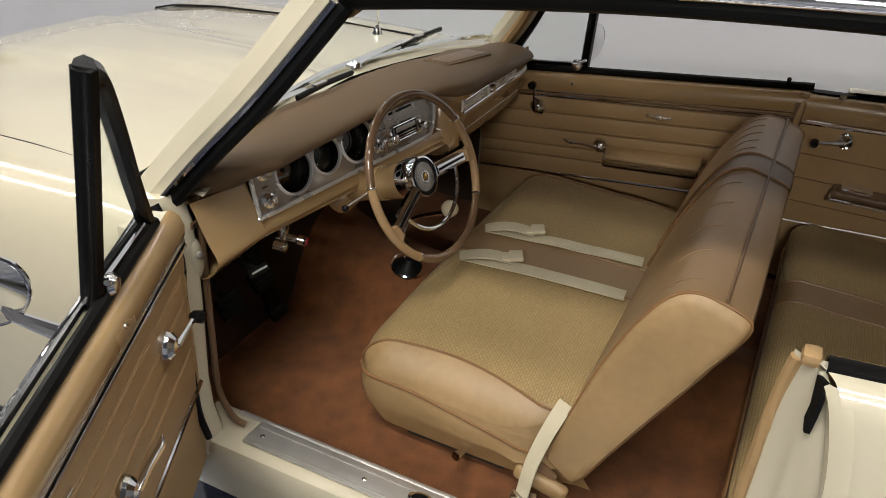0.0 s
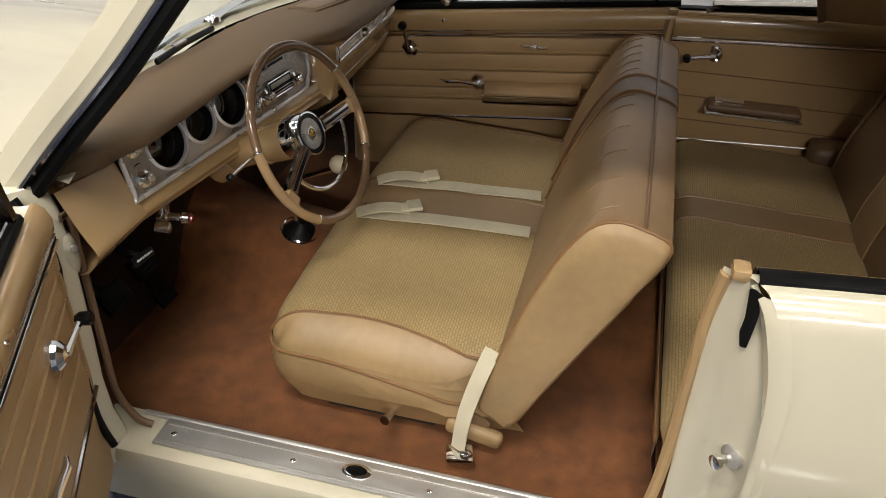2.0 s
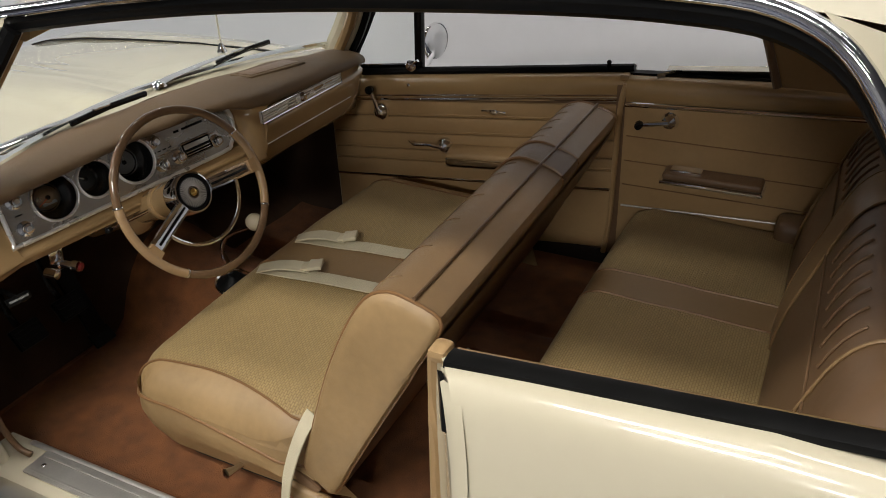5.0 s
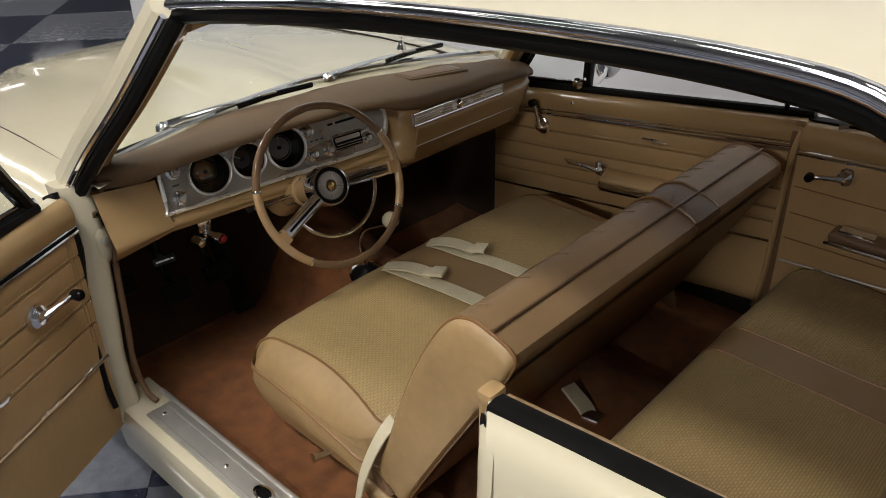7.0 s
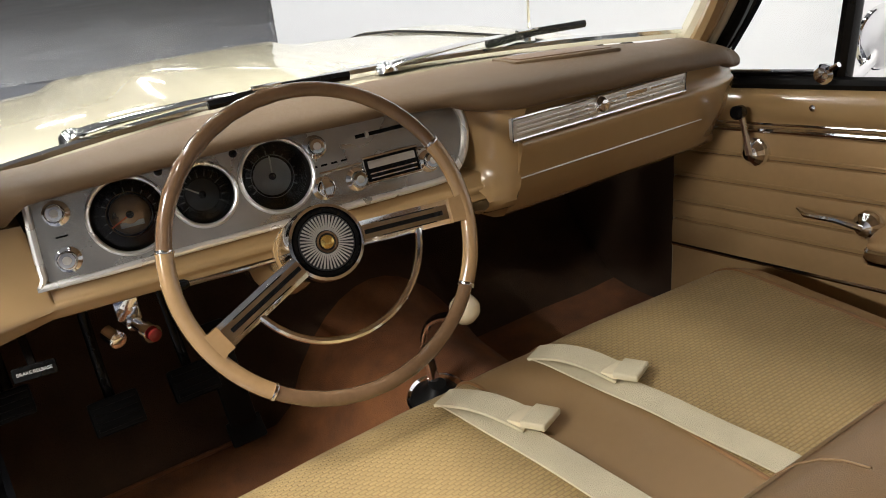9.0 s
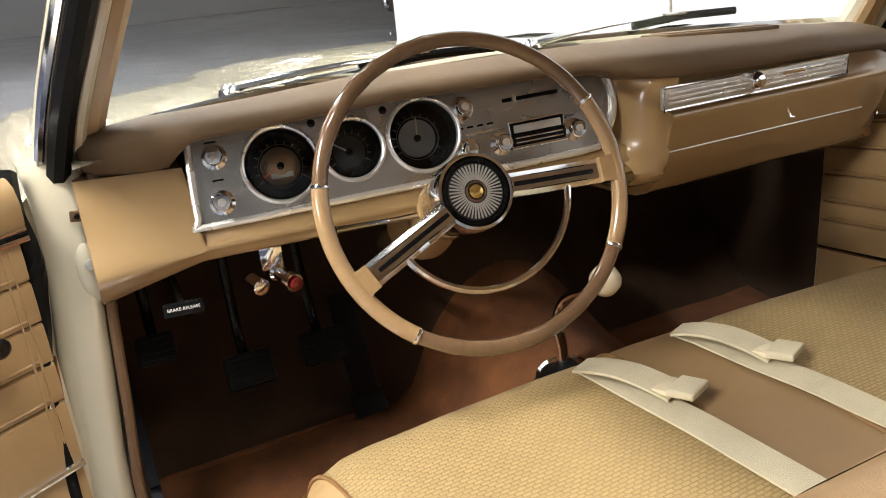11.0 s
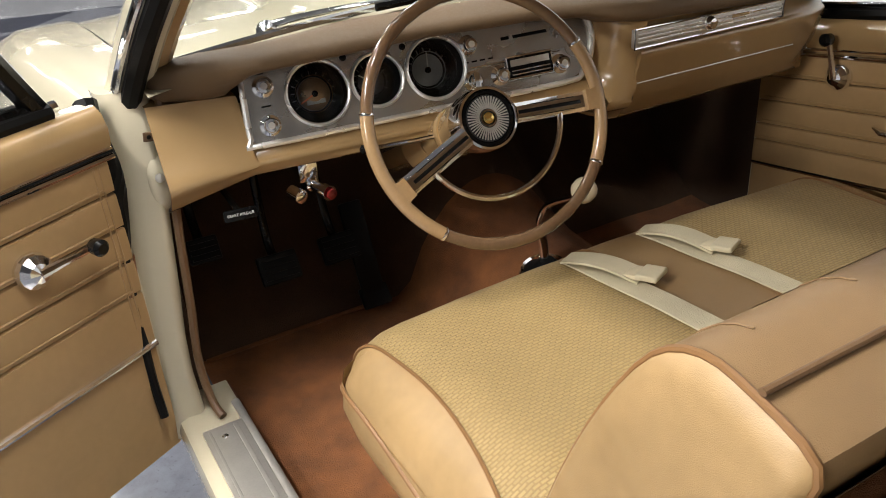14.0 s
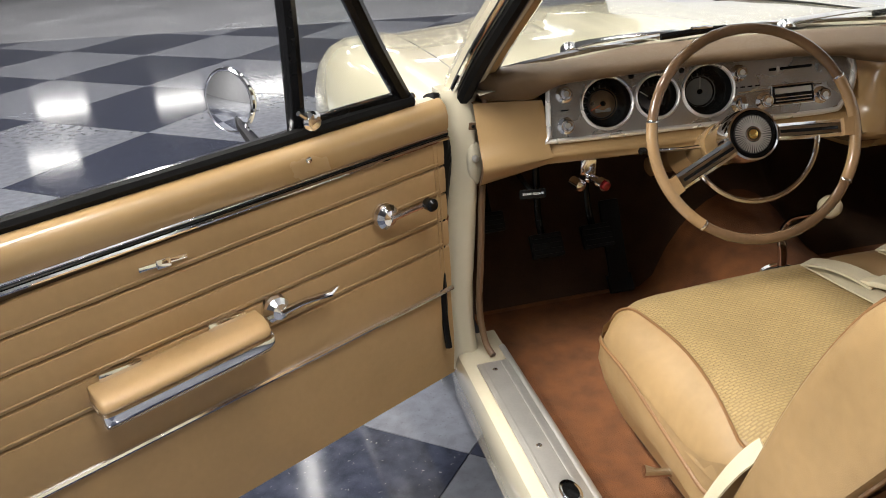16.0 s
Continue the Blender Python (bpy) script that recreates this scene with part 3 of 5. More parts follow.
    gl = part("vent_glass", pane, GLASS, d, "clear vent-window glass")
    gl.visible_shadow = False
    pv = P(pu - 0.02, -0.004, top(0.3) + 0.022)
    part("vent_latch", lathe(axes(pv, v0), [(0.011, -0.015), (0.019, -0.006), (0.020, 0.004), (0.014, 0.012), (0.005, 0.014)], 12), CHROME, d, "chrome vent latch")
    part("vent_latch_arm", tube([pv, pv + 0.03 * u0 + 0.008 * v0 + Vector((0, 0, 0.022))], [0.007, 0.005], 8), CHROME, d)
    # door mirror
    mu = 0.375 if near else 0.33
    mc = P(mu, -0.16 if near else -0.19, top(0.4) + 0.055)
    back = (u0 * 0.94 + v0 * (0.34 if near else 0.30) + Vector((0, 0, 0.10 if near else 0.0))).normalized()
    part("mirror_shell", lathe(axes(mc, back), [(0.004, -0.035), (0.03, -0.03), (0.056, -0.012), (0.064, 0.0), (0.063, 0.005), (0.060, 0.007), (0.0575, 0.006)], 32), CHROME, d, "round chrome door mirror")
    part("mirror_face", lathe(axes(mc + 0.0056 * back, back), [(0.0585, 0), (0.056, 0.0008)], 32), MIRROR, d, "round mirror glass")
    part("mirror_arm", tube([mc - 0.02 * back, mc - 0.045 * Vector((0, 0, 1)) + 0.03 * v0, P(mu + 0.01, -0.055, top(0.4) - 0.01)], [0.012, 0.010, 0.014], 8), CHROME, d)
    if not near:
        part("lock_knob", lathe(axes(P(0.985, -0.005, top(1.0)), (0, 0, 1)), [(0.006, 0), (0.006, 0.018), (0.008, 0.022), (0.004, 0.028)], 10), BLACK, d)
    return d


door((-0.835, 0.05, 0), (-0.9026, -0.4305, 0), (0.4305, -0.9026, 0), "open driver door with tan vinyl trim panel", radians(6), True)
door((0.690, 0.02, 0), (0.045, -1, 0), (-1, -0.045, 0), "closed passenger door with tan vinyl trim panel", radians(78), False)


# ---- quarter panels behind the doors ----
def quarter(side):
    s = side
    outer = []
    for y, w in ((-1.135, 0.0), (-1.3, 0.004), (-1.6, 0.010), (-1.9, 0.012), (-2.3, 0.005), (-2.8, -0.03), (-3.1, -0.08)):
        zt = 0.985 + (-1.135 - y) * 0.08 if y > -1.7 else 1.030 - 0.06 * (-1.7 - y)
        front = s < 0 and y > -1.2
        outer.append(curve_points([(s * (x + (w if x > 0.75 else 0)), (-1.122 - 0.75 * (min(x, 0.84) - 0.712)) if front else y, z) for x, z in ((0.735, zt - 0.004), (0.765, zt), (0.79, zt - 0.010), (0.812, zt - 0.05), (0.846, 0.82), (0.866, 0.72), (0.868, 0.62), (0.855, 0.45), (0.84, 0.33), (0.82, 0.22))], 3))
    part("quarter_panel", loft(outer), PAINT, car)
    # jamb with striker
    jam = []
    for z, xo in ((0.34, 0.845), (0.45, 0.857), (0.6, 0.868), (0.75, 0.862), (0.85, 0.842), (0.94, 0.812), (0.975, 0.785)):
        face = lambda x: -1.114 - 0.75 * (min(x, 0.84) - 0.712)
        jam.append([(s * x, face(x) + d, z) for x, d in ((0.712, 0.0), (0.725, -0.006), (0.75, -0.008), (xo - 0.062, -0.008), (xo - 0.048, -0.020), (xo - 0.036, -0.020), (xo - 0.028, -0.004), (xo - 0.010, 0.004), (xo, -0.006), (xo + 0.003, -0.022))])
    jam = list(zip(*[curve_points(column, 4) for column in zip(*jam)]))
    part("door_jamb", loft(jam), PAINT, car)
    wy = 0.004 if s < 0 else 0.10
    part("inner_windlace", tube(curve_points([(s * 0.71, wy - 1.09, 0.36), (s * 0.708, wy - 1.105, 0.5), (s * 0.706, wy - 1.11, 0.7), (s * 0.706, wy - 1.115, 0.86), (s * 0.716, wy - 1.125, 0.965 if s < 0 else 0.935)], 6), 0.012 if s < 0 else 0.009), VINYL, car, "tan door-opening windlace")
    part("striker_plate", lathe(axes((s * 0.800, -1.192, 0.660), (0.6 * s, 0.8, 0)), [(0.022, -0.004), (0.022, 0.006), (0.018, 0.009)], 16), ALU, car)
    part("striker", lathe(axes((s * 0.804, -1.186, 0.660), (0.6 * s, 0.8, 0)), [(0.008, 0), (0.008, 0.022), (0.013, 0.024), (0.013, 0.032), (0.008, 0.034)], 14), CHROME, car, "chrome door striker pin")
    part("jamb_seal", loft([[(s * x, y, z) for x, y in ((x0, face(x0) - 0.004), (x0, face(x0) + 0.004), (x1, face(x1) + 0.004), (x1, face(x1) - 0.004))] for x0, x1, z in ((0.765, 0.781, 0.975), (0.770, 0.781, 0.925), (0.768, 0.779, 0.895), (0.774, 0.777, 0.872))], closed=True), RUBBER, car, "torn black rubber jamb seal")
    # top of the belt: inner tan rail, black channel, cap
    belt = lambda y: 0.982 + (-1.135 - y) * 0.08 if s < 0 else 0.955 + (-1.0 - y) * 0.05
    ys = (-1.160 if s < 0 else -1.03, -1.35, -1.6, -1.78)
    ym = ys[0] + 0.01
    part("window_channel", loft([[(s * 0.730, y, belt(y) - 0.004), (s * 0.729, y, belt(y) + 0.008), (s * 0.748, y, belt(y) + 0.012), (s * 0.764, y, belt(y) + 0.008), (s * 0.766, y, belt(y) - 0.002)] for y in ys]), RUBBER, car, "black rubber quarter-window channel")
    part("quarter_rail", loft([[(s * x, y, belt(y) + z) for x, z in ((0.728, 0.002), (0.715, 0.0), (0.704, -0.012), (0.699, -0.035), (0.702, -0.06), (0.71, -0.075))] for y in ys]), TAN_METAL, car)
    part("rail_cap", boxm(pose(s * 0.728, ym + (0.012 if s < 0 else 0), belt(ym) - 0.003, 0, 0, 0), (0.040, 0.030, 0.022), 0.009), VINYL if s < 0 else TAN_METAL, car, "rounded tan belt-line end cap")
    part("quarter_strip", tube([(s * 0.703, y, belt(y) - 0.082) for y in ys], 0.006, 8), CHROME, car)
    part("quarter_trim", loft([[(s * (0.705 + 0.004 * math.sin(k)), y, z) for k, z in enumerate((0.34, 0.5, 0.52, 0.7, belt(y) - 0.075))] for y in ys]), VINYL, car)
    for z in (0.62, 0.70, 0.78):
        part("trim_stitch", tube([(s * 0.7, y, z) for y in (ym - 0.02, -1.75)], 0.002, 5), PIPING, car)
    if s < 0:
        return
    base = Vector((0.703, -1.165, 0.842))
    part("quarter_crank_boss", lathe(axes(base, (-1, 0, 0)), [(0.027, -0.004), (0.027, 0.004), (0.020, 0.018), (0.005, 0.028)], 14), CHROME, car, "faceted chrome crank boss", smooth=False)
    tip = base + Vector((-0.03, 0.082, -0.012))
    part("quarter_crank_arm", tube([base + Vector((-0.024, 0, 0)), tip], [0.009, 0.006], 8), CHROME, car)
    part("quarter_crank_knob", lathe(axes(tip, (-1, 0, 0)), [(0.007, -0.008), (0.013, 0.0), (0.011, 0.018)], 12), BLACK, car)
    part("quarter_lower_strip", tube([(0.700, y, 0.545 + 0.05 * (-1.0 - y)) for y in (-1.04, -1.4, -1.75)], 0.0035, 8), ALU, car)
    part("quarter_armrest", box((0.632, -1.45, 0.684), (0.705, -1.17, 0.706), 0.010, 3), VINYL_D, car, "brown padded rear armrest")
    part("quarter_armrest_base", box((0.628, -1.455, 0.672), (0.705, -1.165, 0.684), 0.004), CHROME, car, "chrome armrest base")
    part("ash_tray", box((0.648, -1.28, 0.704), (0.69, -1.19, 0.715), 0.005), CHROME, car)


quarter(-1)
quarter(1)
part("door_gap_strip", box((0.712, -1.045, 0.36), (0.735, -1.0, 0.93)), VINYL_D, car)


# ---- roof, pillars and glass ----
RAIL = [(-0.22, 1.372), (-0.5, 1.415), (-0.8, 1.450), (-1.15, 1.474), (-1.40, 1.480), (-1.54, 1.462), (-1.63, 1.39), (-1.73, 1.20), (-1.80, 1.02)]
RX = [0.60, 0.605, 0.61, 0.615, 0.62, 0.628, 0.65, 0.68, 0.715]


def rail_line(s, dx=0.0, dz=0.0, dy=0.0):
    return curve_points([(s * (x + dx), y + dy, z + dz) for x, (y, z) in zip(RX, RAIL)], 5)


sections = []
for y, zs, w, crown in ((-0.13, 1.362, 0.58, 0.04), (-0.2, 1.385, 0.60, 0.045), (-0.5, 1.428, 0.614, 0.055), (-0.8, 1.461, 0.624, 0.06), (-1.15, 1.487, 0.631, 0.06), (-1.45, 1.493, 0.638, 0.055), (-1.62, 1.472, 0.648, 0.05), (-1.9, 1.377, 0.67, 0.04)):
    sections.append([(w * k / 10, y, zs + crown * (1 - (k / 10) ** 2) ** 0.8) for k in range(-10, 11)])
part("roof", loft(sections), PAINT, car, "cream painted steel roof")
inner = [[(x * 0.97, y - 0.0, z - 0.028) for x, y, z in ring] for ring in sections]
part("headliner", loft(inner), HEADLINER, car)
for s in (-1, 1):
    part("drip_rail", tube(rail_line(s, 0.022, 0.012), 0.012, 10), CHROME, car, "chrome drip moulding")
    part("roof_rail_seal", loft([[p + Vector((s * 0.020, 0, 0.004)), p + Vector((s * 0.022, 0, -0.008)), p + Vector((s * 0.017, 0, -0.015)), p + Vector((s * 0.016, 0, -0.021)), p + Vector((s * 0.006, 0, -0.028)), p + Vector((-s * 0.012, 0, -0.030)), p + Vector((-s * 0.03, 0, -0.021)), p + Vector((-s * 0.035, 0, 0.0))] for p in rail_line(s)]), RUBBER, car, "black rubber roof-rail weatherstrip")
    # sail panel
    sail = []
    for (x0, y0, z0), (x1, y1, z1) in zip(((0.648, -1.56, 1.482), (0.660, -1.66, 1.39), (0.69, -1.76, 1.17), (0.745, -1.83, 1.02)), ((0.655, -1.88, 1.39), (0.67, -2.05, 1.25), (0.70, -2.3, 1.08), (0.76, -2.5, 0.95))):
        sail.append([(s * (x0 + (x1 - x0) * t), y0 + (y1 - y0) * t, z0 + (z1 - z0) * t) for t in (0, 0.33, 0.66, 1)])
    part("sail_panel", loft(sail), PAINT, car)
    part("sail_inner", loft([[(p[0] * 0.965, p[1], p[2] - 0.01) for p in r] for r in sail]), HEADLINER, car)
    if s > 0:
        trim = [[(0.700, -1.44, 0.975), (0.700, -1.75, 0.975), (0.690, -2.1, 0.975)], [(0.682, -1.40, 1.10), (0.682, -1.72, 1.12), (0.675, -2.05, 1.10)], [(0.655, -1.34, 1.26), (0.655, -1.66, 1.27), (0.65, -1.95, 1.25)], [(0.628, -1.29, 1.385), (0.628, -1.55, 1.385), (0.625, -1.80, 1.36)]]
        part("sail_trim", loft(trim), VINYL, car, "tan vinyl sail panel trim")
        part("quarter_window_seal", tube([(p[0][0] - 0.004, p[0][1], p[0][2]) for p in trim], 0.012, 8), VINYL_D, car)
    # windscreen pillar: painted outside, black seal, tan inside
    a = [Vector((s * 0.765, 0.12, 0.93)), Vector((s * 0.735, 0.03, 1.04)), Vector((s * 0.685, -0.09, 1.18)), Vector((s * 0.622, -0.225, 1.362))]
    if s > 0:
        a = [Vector((0.715, 0.02, 0.86)), Vector((0.705, -0.07, 0.96)), Vector((0.675, -0.17, 1.12)), Vector((0.622, -0.26, 1.362))]
    line = curve_points(a, 5)
    part("windscreen_pillar", loft([[p + Vector((s * 0.012, 0.0, 0.0)), p + Vector((s * 0.026, 0.03, 0.012)), p + Vector((s * 0.010, 0.07, 0.03)), p + Vector((-s * 0.02, 0.075, 0.03)), p + Vector((-s * 0.04, 0.05, 0.02)), p + Vector((-s * 0.036, 0.012, 0.0))] for p in line], closed=True), PAINT, car)
    part("pillar_drip_moulding", tube([p + Vector((s * 0.018, 0.004, 0.004)) for p in line], 0.008, 8), CHROME, car)
    part("pillar_seal", tube([p + Vector((-s * 0.004, -0.008, -0.006)) for p in line], 0.017, 8), RUBBER, car, "black rubber pillar weatherstrip")
    part("pillar_cream_edge", tube([p + Vector((-s * 0.028, 0.0, -0.004)) for p in line], 0.010, 8), PAINT, car)
    part("pillar_trim", tube([p + Vector((-s * 0.046, 0.016, 0.0)) for p in line], [0.018] * len(line), 8), TAN_METAL, car, "tan painted inner pillar trim")
part("windscreen_header", tube(curve_points([(-0.59, -0.215, 1.345), (-0.3, -0.19, 1.375), (0, -0.18, 1.385), (0.3, -0.19, 1.375), (0.59, -0.235, 1.345)], 5), 0.022, 8), TAN_METAL, car)
def skew(x):
    return -0.14 * max(0.0, x)


ws = []
for t in range(7):
    f = t / 6
    ws.append([((0.70 + (0.575 - 0.70) * f) * k / 8, (0.19 - 0.11 * (k / 8) ** 2 + skew(0.7 * k / 8)) * (1 - f) + (-0.15 - 0.06 * (k / 8) ** 2) * f, 0.998 + 0.365 * f + 0.015 * math.sin(math.pi * f) - 0.02 * (k / 8) ** 2 * (1 - f)) for k in range(-8, 9)])
gl = part("windscreen", loft(ws), GLASS, car, "clear curved windscreen glass")
gl.visible_shadow = False
part("windscreen_moulding", tube([Vector(p) + Vector((0, 0.012, 0.0)) for p in ws[0]], 0.011, 8), CHROME, car, "chrome windscreen reveal moulding")
part("mirror_stalk", tube([(0.02, -0.15, 1.372), (0.02, -0.19, 1.332)], 0.006, 8), CHROME, car)
part("rear_view_mirror", boxm(pose(0.02, -0.21, 1.322, 8, 0, 0), (0.22, 0.02, 0.05), 0.009, 3), BLACK, car, "black rear-view mirror")
part("parcel_shelf", box((-0.6, -2.2, 0.88), (0.6, -1.78, 0.92), 0.02), VINYL_D, car)
part("rear_window", loft([[(x, -2.25 + 0.02 * abs(x), 0.95), (x, -1.90, 1.35)] for x in (-0.6, -0.3, 0, 0.3, 0.6)]), GLASS, car)
part("boot_lid", loft([[(x, -2.2, 0.94), (x, -2.6, 0.945), (x, -3.1, 0.90), (x, -3.2, 0.6)] for x in (-0.76, -0.4, 0, 0.4, 0.76)]), PAINT, car)


# ---- bonnet, wings and cowl ----
def fender(s):
    rings = []
    for y, zt in ((0.13, 0.908), (0.3, 0.914), (0.6, 0.912), (0.9, 0.902), (1.2, 0.885), (1.42, 0.860), (1.55, 0.825), (1.60, 0.775)):
        k = (zt - 0.2) / 0.72
        swell = min(1, max(0, (y - 0.2) / 1.0))
        swell = 0.085 * swell * swell * (3 - 2 * swell)
        rings.append([(s * (x + swell * min(1, (x - 0.70) / 0.15)), y, zt + (z if z > 0 else z * k)) for x, z in ((0.70, 0.014), (0.745, 0.012), (0.79, 0.008), (0.825, -0.02), (0.85, -0.08), (0.872, -0.18), (0.878, -0.30), (0.868, -0.45), (0.85, -0.62), (0.84, -0.72))])
    part("fender", loft(rings), PAINT, car, "cream front fender")
    part("fender_chrome", tube([(s * 0.88, 1.61, 0.73), (s * 0.87, 1.625, 0.65), (s * 0.88, 1.61, 0.57)], 0.03, 8), CHROME, car)


fender(-1)
fender(1)
hood = []
for y, z0 in ((0.27, 0.940), (0.32, 0.945), (0.6, 0.945), (0.9, 0.932), (1.2, 0.912), (1.45, 0.880), (1.57, 0.845), (1.61, 0.78)):
    row = []
    half = 0.02 + 0.26 * (y - 0.27)
    for k in range(-24, 25):
        x = 0.695 * k / 24
        a = abs(x)
        step = min(1, max(0, (a - half) / 0.045))
        row.append((x, y, z0 + 0.020 * (1 - step * step * (3 - 2 * step)) - 0.03 * (a / 0.7) ** 2 + 0.006))
    hood.append(row)
part("bonnet", loft(hood), PAINT, car, "cream bonnet with a raised tapering centre")
for s in (-1, 1):
    part("bonnet_crease", tube([(s * (0.02 + 0.26 * (y - 0.27) + 0.042), y, z) for y, z in ((0.28, 0.945), (0.6, 0.946), (0.9, 0.931), (1.2, 0.908), (1.45, 0.874))], 0.003, 6), PAINT, car)
    part("bonnet_gap", tube([(s * 0.698, y, z) for y, z in ((0.26, 0.921), (0.6, 0.924), (0.9, 0.913), (1.2, 0.894), (1.45, 0.865), (1.55, 0.84))], 0.0034, 6), RUBBER, car)
cowl = [[(x, y, z - 0.035 * (abs(x) / 0.72) ** 2) for y, z in ((0.28, 0.94), (0.245, 0.962), (0.20 - 0.10 * (x / 0.72) ** 2 + skew(x), 0.990), (0.15 - 0.10 * (x / 0.72) ** 2 + skew(x), 0.984))] for x in [0.74 * k / 12 for k in range(-12, 13)]]
part("cowl", loft(cowl), PAINT, car)
for k in range(26):
    x = -0.64 + 0.05 * k
    y = 0.228 - 0.10 * (x / 0.72) ** 2 + 0.5 * skew(x)
    part("cowl_slot", boxm(pose(x, y, 0.978 - 0.035 * (abs(x) / 0.72) ** 2, -25, 0, 0), (0.012, 0.035, 0.004), 0.0), DARK, car, smooth=False)
part("bonnet_lip", tube([(x, 0.276, 0.952 - 0.035 * (x / 0.7) ** 2) for x in [0.69 * k / 8 for k in range(-8, 9)]], 0.006, 6), RUBBER, car)
for px in (-0.488, 0.072):
    py = 0.195 - 0.08 * (px / 0.72) ** 2 + skew(px + 0.15)
    dz = 0.006
    wp = part("wiper", tube(curve_points([(px, py + 0.012, 0.996 + dz), (px + 0.05, py + 0.004, 1.004 + dz), (px + 0.16, py - 0.012, 1.012 + dz), (px + 0.25, py - 0.022, 1.014 + dz)], 5), [0.019 - 0.011 * k / 15 for k in range(16)], 8, flat=0.4), CHROME, car, "chrome wiper arm with black blade")
    part("wiper_pivot", lathe(axes((px, py + 0.012, 0.985 + dz), (0, 0.2, 1)), [(0.022, 0), (0.020, 0.012), (0.012, 0.020), (0.004, 0.022)], 14), CHROME, wp)
    part("wiper_blade", tube([(px + 0.20, py - 0.034, 1.006 + dz), (px + 0.32, py - 0.038, 1.012 + dz), (px + 0.45, py - 0.042, 1.008 + dz)], 0.006, 6, flat=1.4), BLACK, wp)
    part("blade_clip", boxm(pose(px + 0.30, py - 0.036, 1.018 + dz, 0, 0, -4), (0.05, 0.012, 0.006), 0.002), CHROME, wp)
part("aerial", tube([(0.62, 0.42, 0.91), (0.61, 0.40, 1.70)], [0.004, 0.002], 6), CHROME, car, "thin chrome radio aerial")
part("aerial_base", lathe(axes((0.62, 0.42, 0.91), (0, 0, 1)), [(0.02, 0), (0.018, 0.02), (0.006, 0.05)], 12), CHROME, car)
part("front_bumper", box((-0.88, 1.44, 0.40), (0.88, 1.54, 0.54), 0.03, 3), CHROME, car)
part("grille", box((-0.78, 1.36, 0.54), (0.78, 1.42, 0.73), 0.01), ALU, car)


def road_wheel(x, y):
    s = 1 if x > 0 else -1
    w = part("wheel", lathe(axes((x, y, 0.33), (s, 0, 0)), [(0.2, -0.10), (0.30, -0.10), (0.33, -0.07), (0.33, 0.07), (0.30, 0.095), (0.2, 0.09)], 32), TYRE, car)
    part("wheel_cover", lathe(axes((x + s * 0.05, y, 0.33), (s, 0, 0)), [(0.2, 0.0), (0.19, 0.03), (0.12, 0.045), (0.05, 0.06)], 24), CHROME, w)


for x, y in ((-0.74, 0.82), (0.74, 0.82), (-0.74, -1.78), (0.74, -1.78)):
    road_wheel(x, y)
part("underbody", box((-0.70, -3.1, 0.2), (0.70, 1.38, 0.26)), DARK, car)


# ---- dashboard ----
dash = part("dashboard", loft([[(x, y, z) for y, z in ((0.16, 0.945), (0.15, 0.94), (0.15, 0.80), (0.35, 0.78))] for x in (-0.72, 0.70)]), DARK, car, "tan padded dashboard with an aluminium gauge panel")

# padded top: cross-sections from the driver end to the passenger end
PADT = [
    (-0.728, (0.16, 0.965, 0.115, 0.984, 0.080, 0.985, 0.066, 0.968, 0.074, 0.930, 0.11, 0.916)),
    (-0.63, (0.14, 0.980, 0.06, 1.000, 0.012, 0.996, 0.002, 0.976, 0.040, 0.930, 0.09, 0.914)),
    (-0.612, (0.12, 0.984, 0.04, 1.003, -0.012, 0.998, -0.022, 0.978, 0.034, 0.934, 0.08, 0.916)),
    (-0.588, (0.11, 0.986, 0.03, 1.005, -0.032, 1.000, -0.048, 0.985, -0.034, 0.972, 0.06, 0.966)),
    (-0.30, (0.15, 0.994, 0.04, 1.012, -0.050, 1.008, -0.070, 0.994, -0.05, 0.981, 0.05, 0.976)),
    (-0.10, (0.12, 0.996, 0.02, 1.012, -0.075, 1.009, -0.095, 0.995, -0.075, 0.982, 0.03, 0.977)),
    (0.00, (0.11, 0.997, 0.00, 1.013, -0.115, 1.010, -0.138, 0.996, -0.118, 0.983, 0.0, 0.978)),
    (0.06, (0.10, 0.997, -0.02, 1.014, -0.150, 1.010, -0.174, 0.995, -0.172, 0.974, -0.11, 0.964)),
    (0.11, (0.09, 0.997, -0.04, 1.014, -0.168, 1.009, -0.192, 0.994, -0.190, 0.973, -0.170, 0.966)),
    (0.35, (0.03, 0.994, -0.07, 1.008, -0.175, 1.001, -0.198, 0.985, -0.196, 0.966, -0.176, 0.961)),
    (0.56, (-0.03, 0.980, -0.09, 0.994, -0.170, 0.986, -0.194, 0.970, -0.192, 0.955, -0.172, 0.951)),
    (0.67, (-0.05, 0.955, -0.08, 0.965, -0.13, 0.958, -0.15, 0.945, -0.15, 0.930, -0.13, 0.922)),
]
ring = []
for x in [-0.734, -0.7335, -0.732, -0.729, -0.725, -0.720, -0.714] + [-0.708 + 1.378 * i / 60 for i in range(61)]:
    q = lerp_table(PADT, x)
    s = math.sqrt(max(0.02, 1 - (max(0, -0.708 - x) / 0.026) ** 2))
    pts = [(x, 0.09 + (q[2 * k] - 0.09) * s, 0.965 + (q[2 * k + 1] - 0.965) * s) for k in range(6)]
    ring.append(curve_points(pts, 4))
part("dash_pad", loft(ring, closed=True), PAD, dash, "padded brown vinyl dash top")
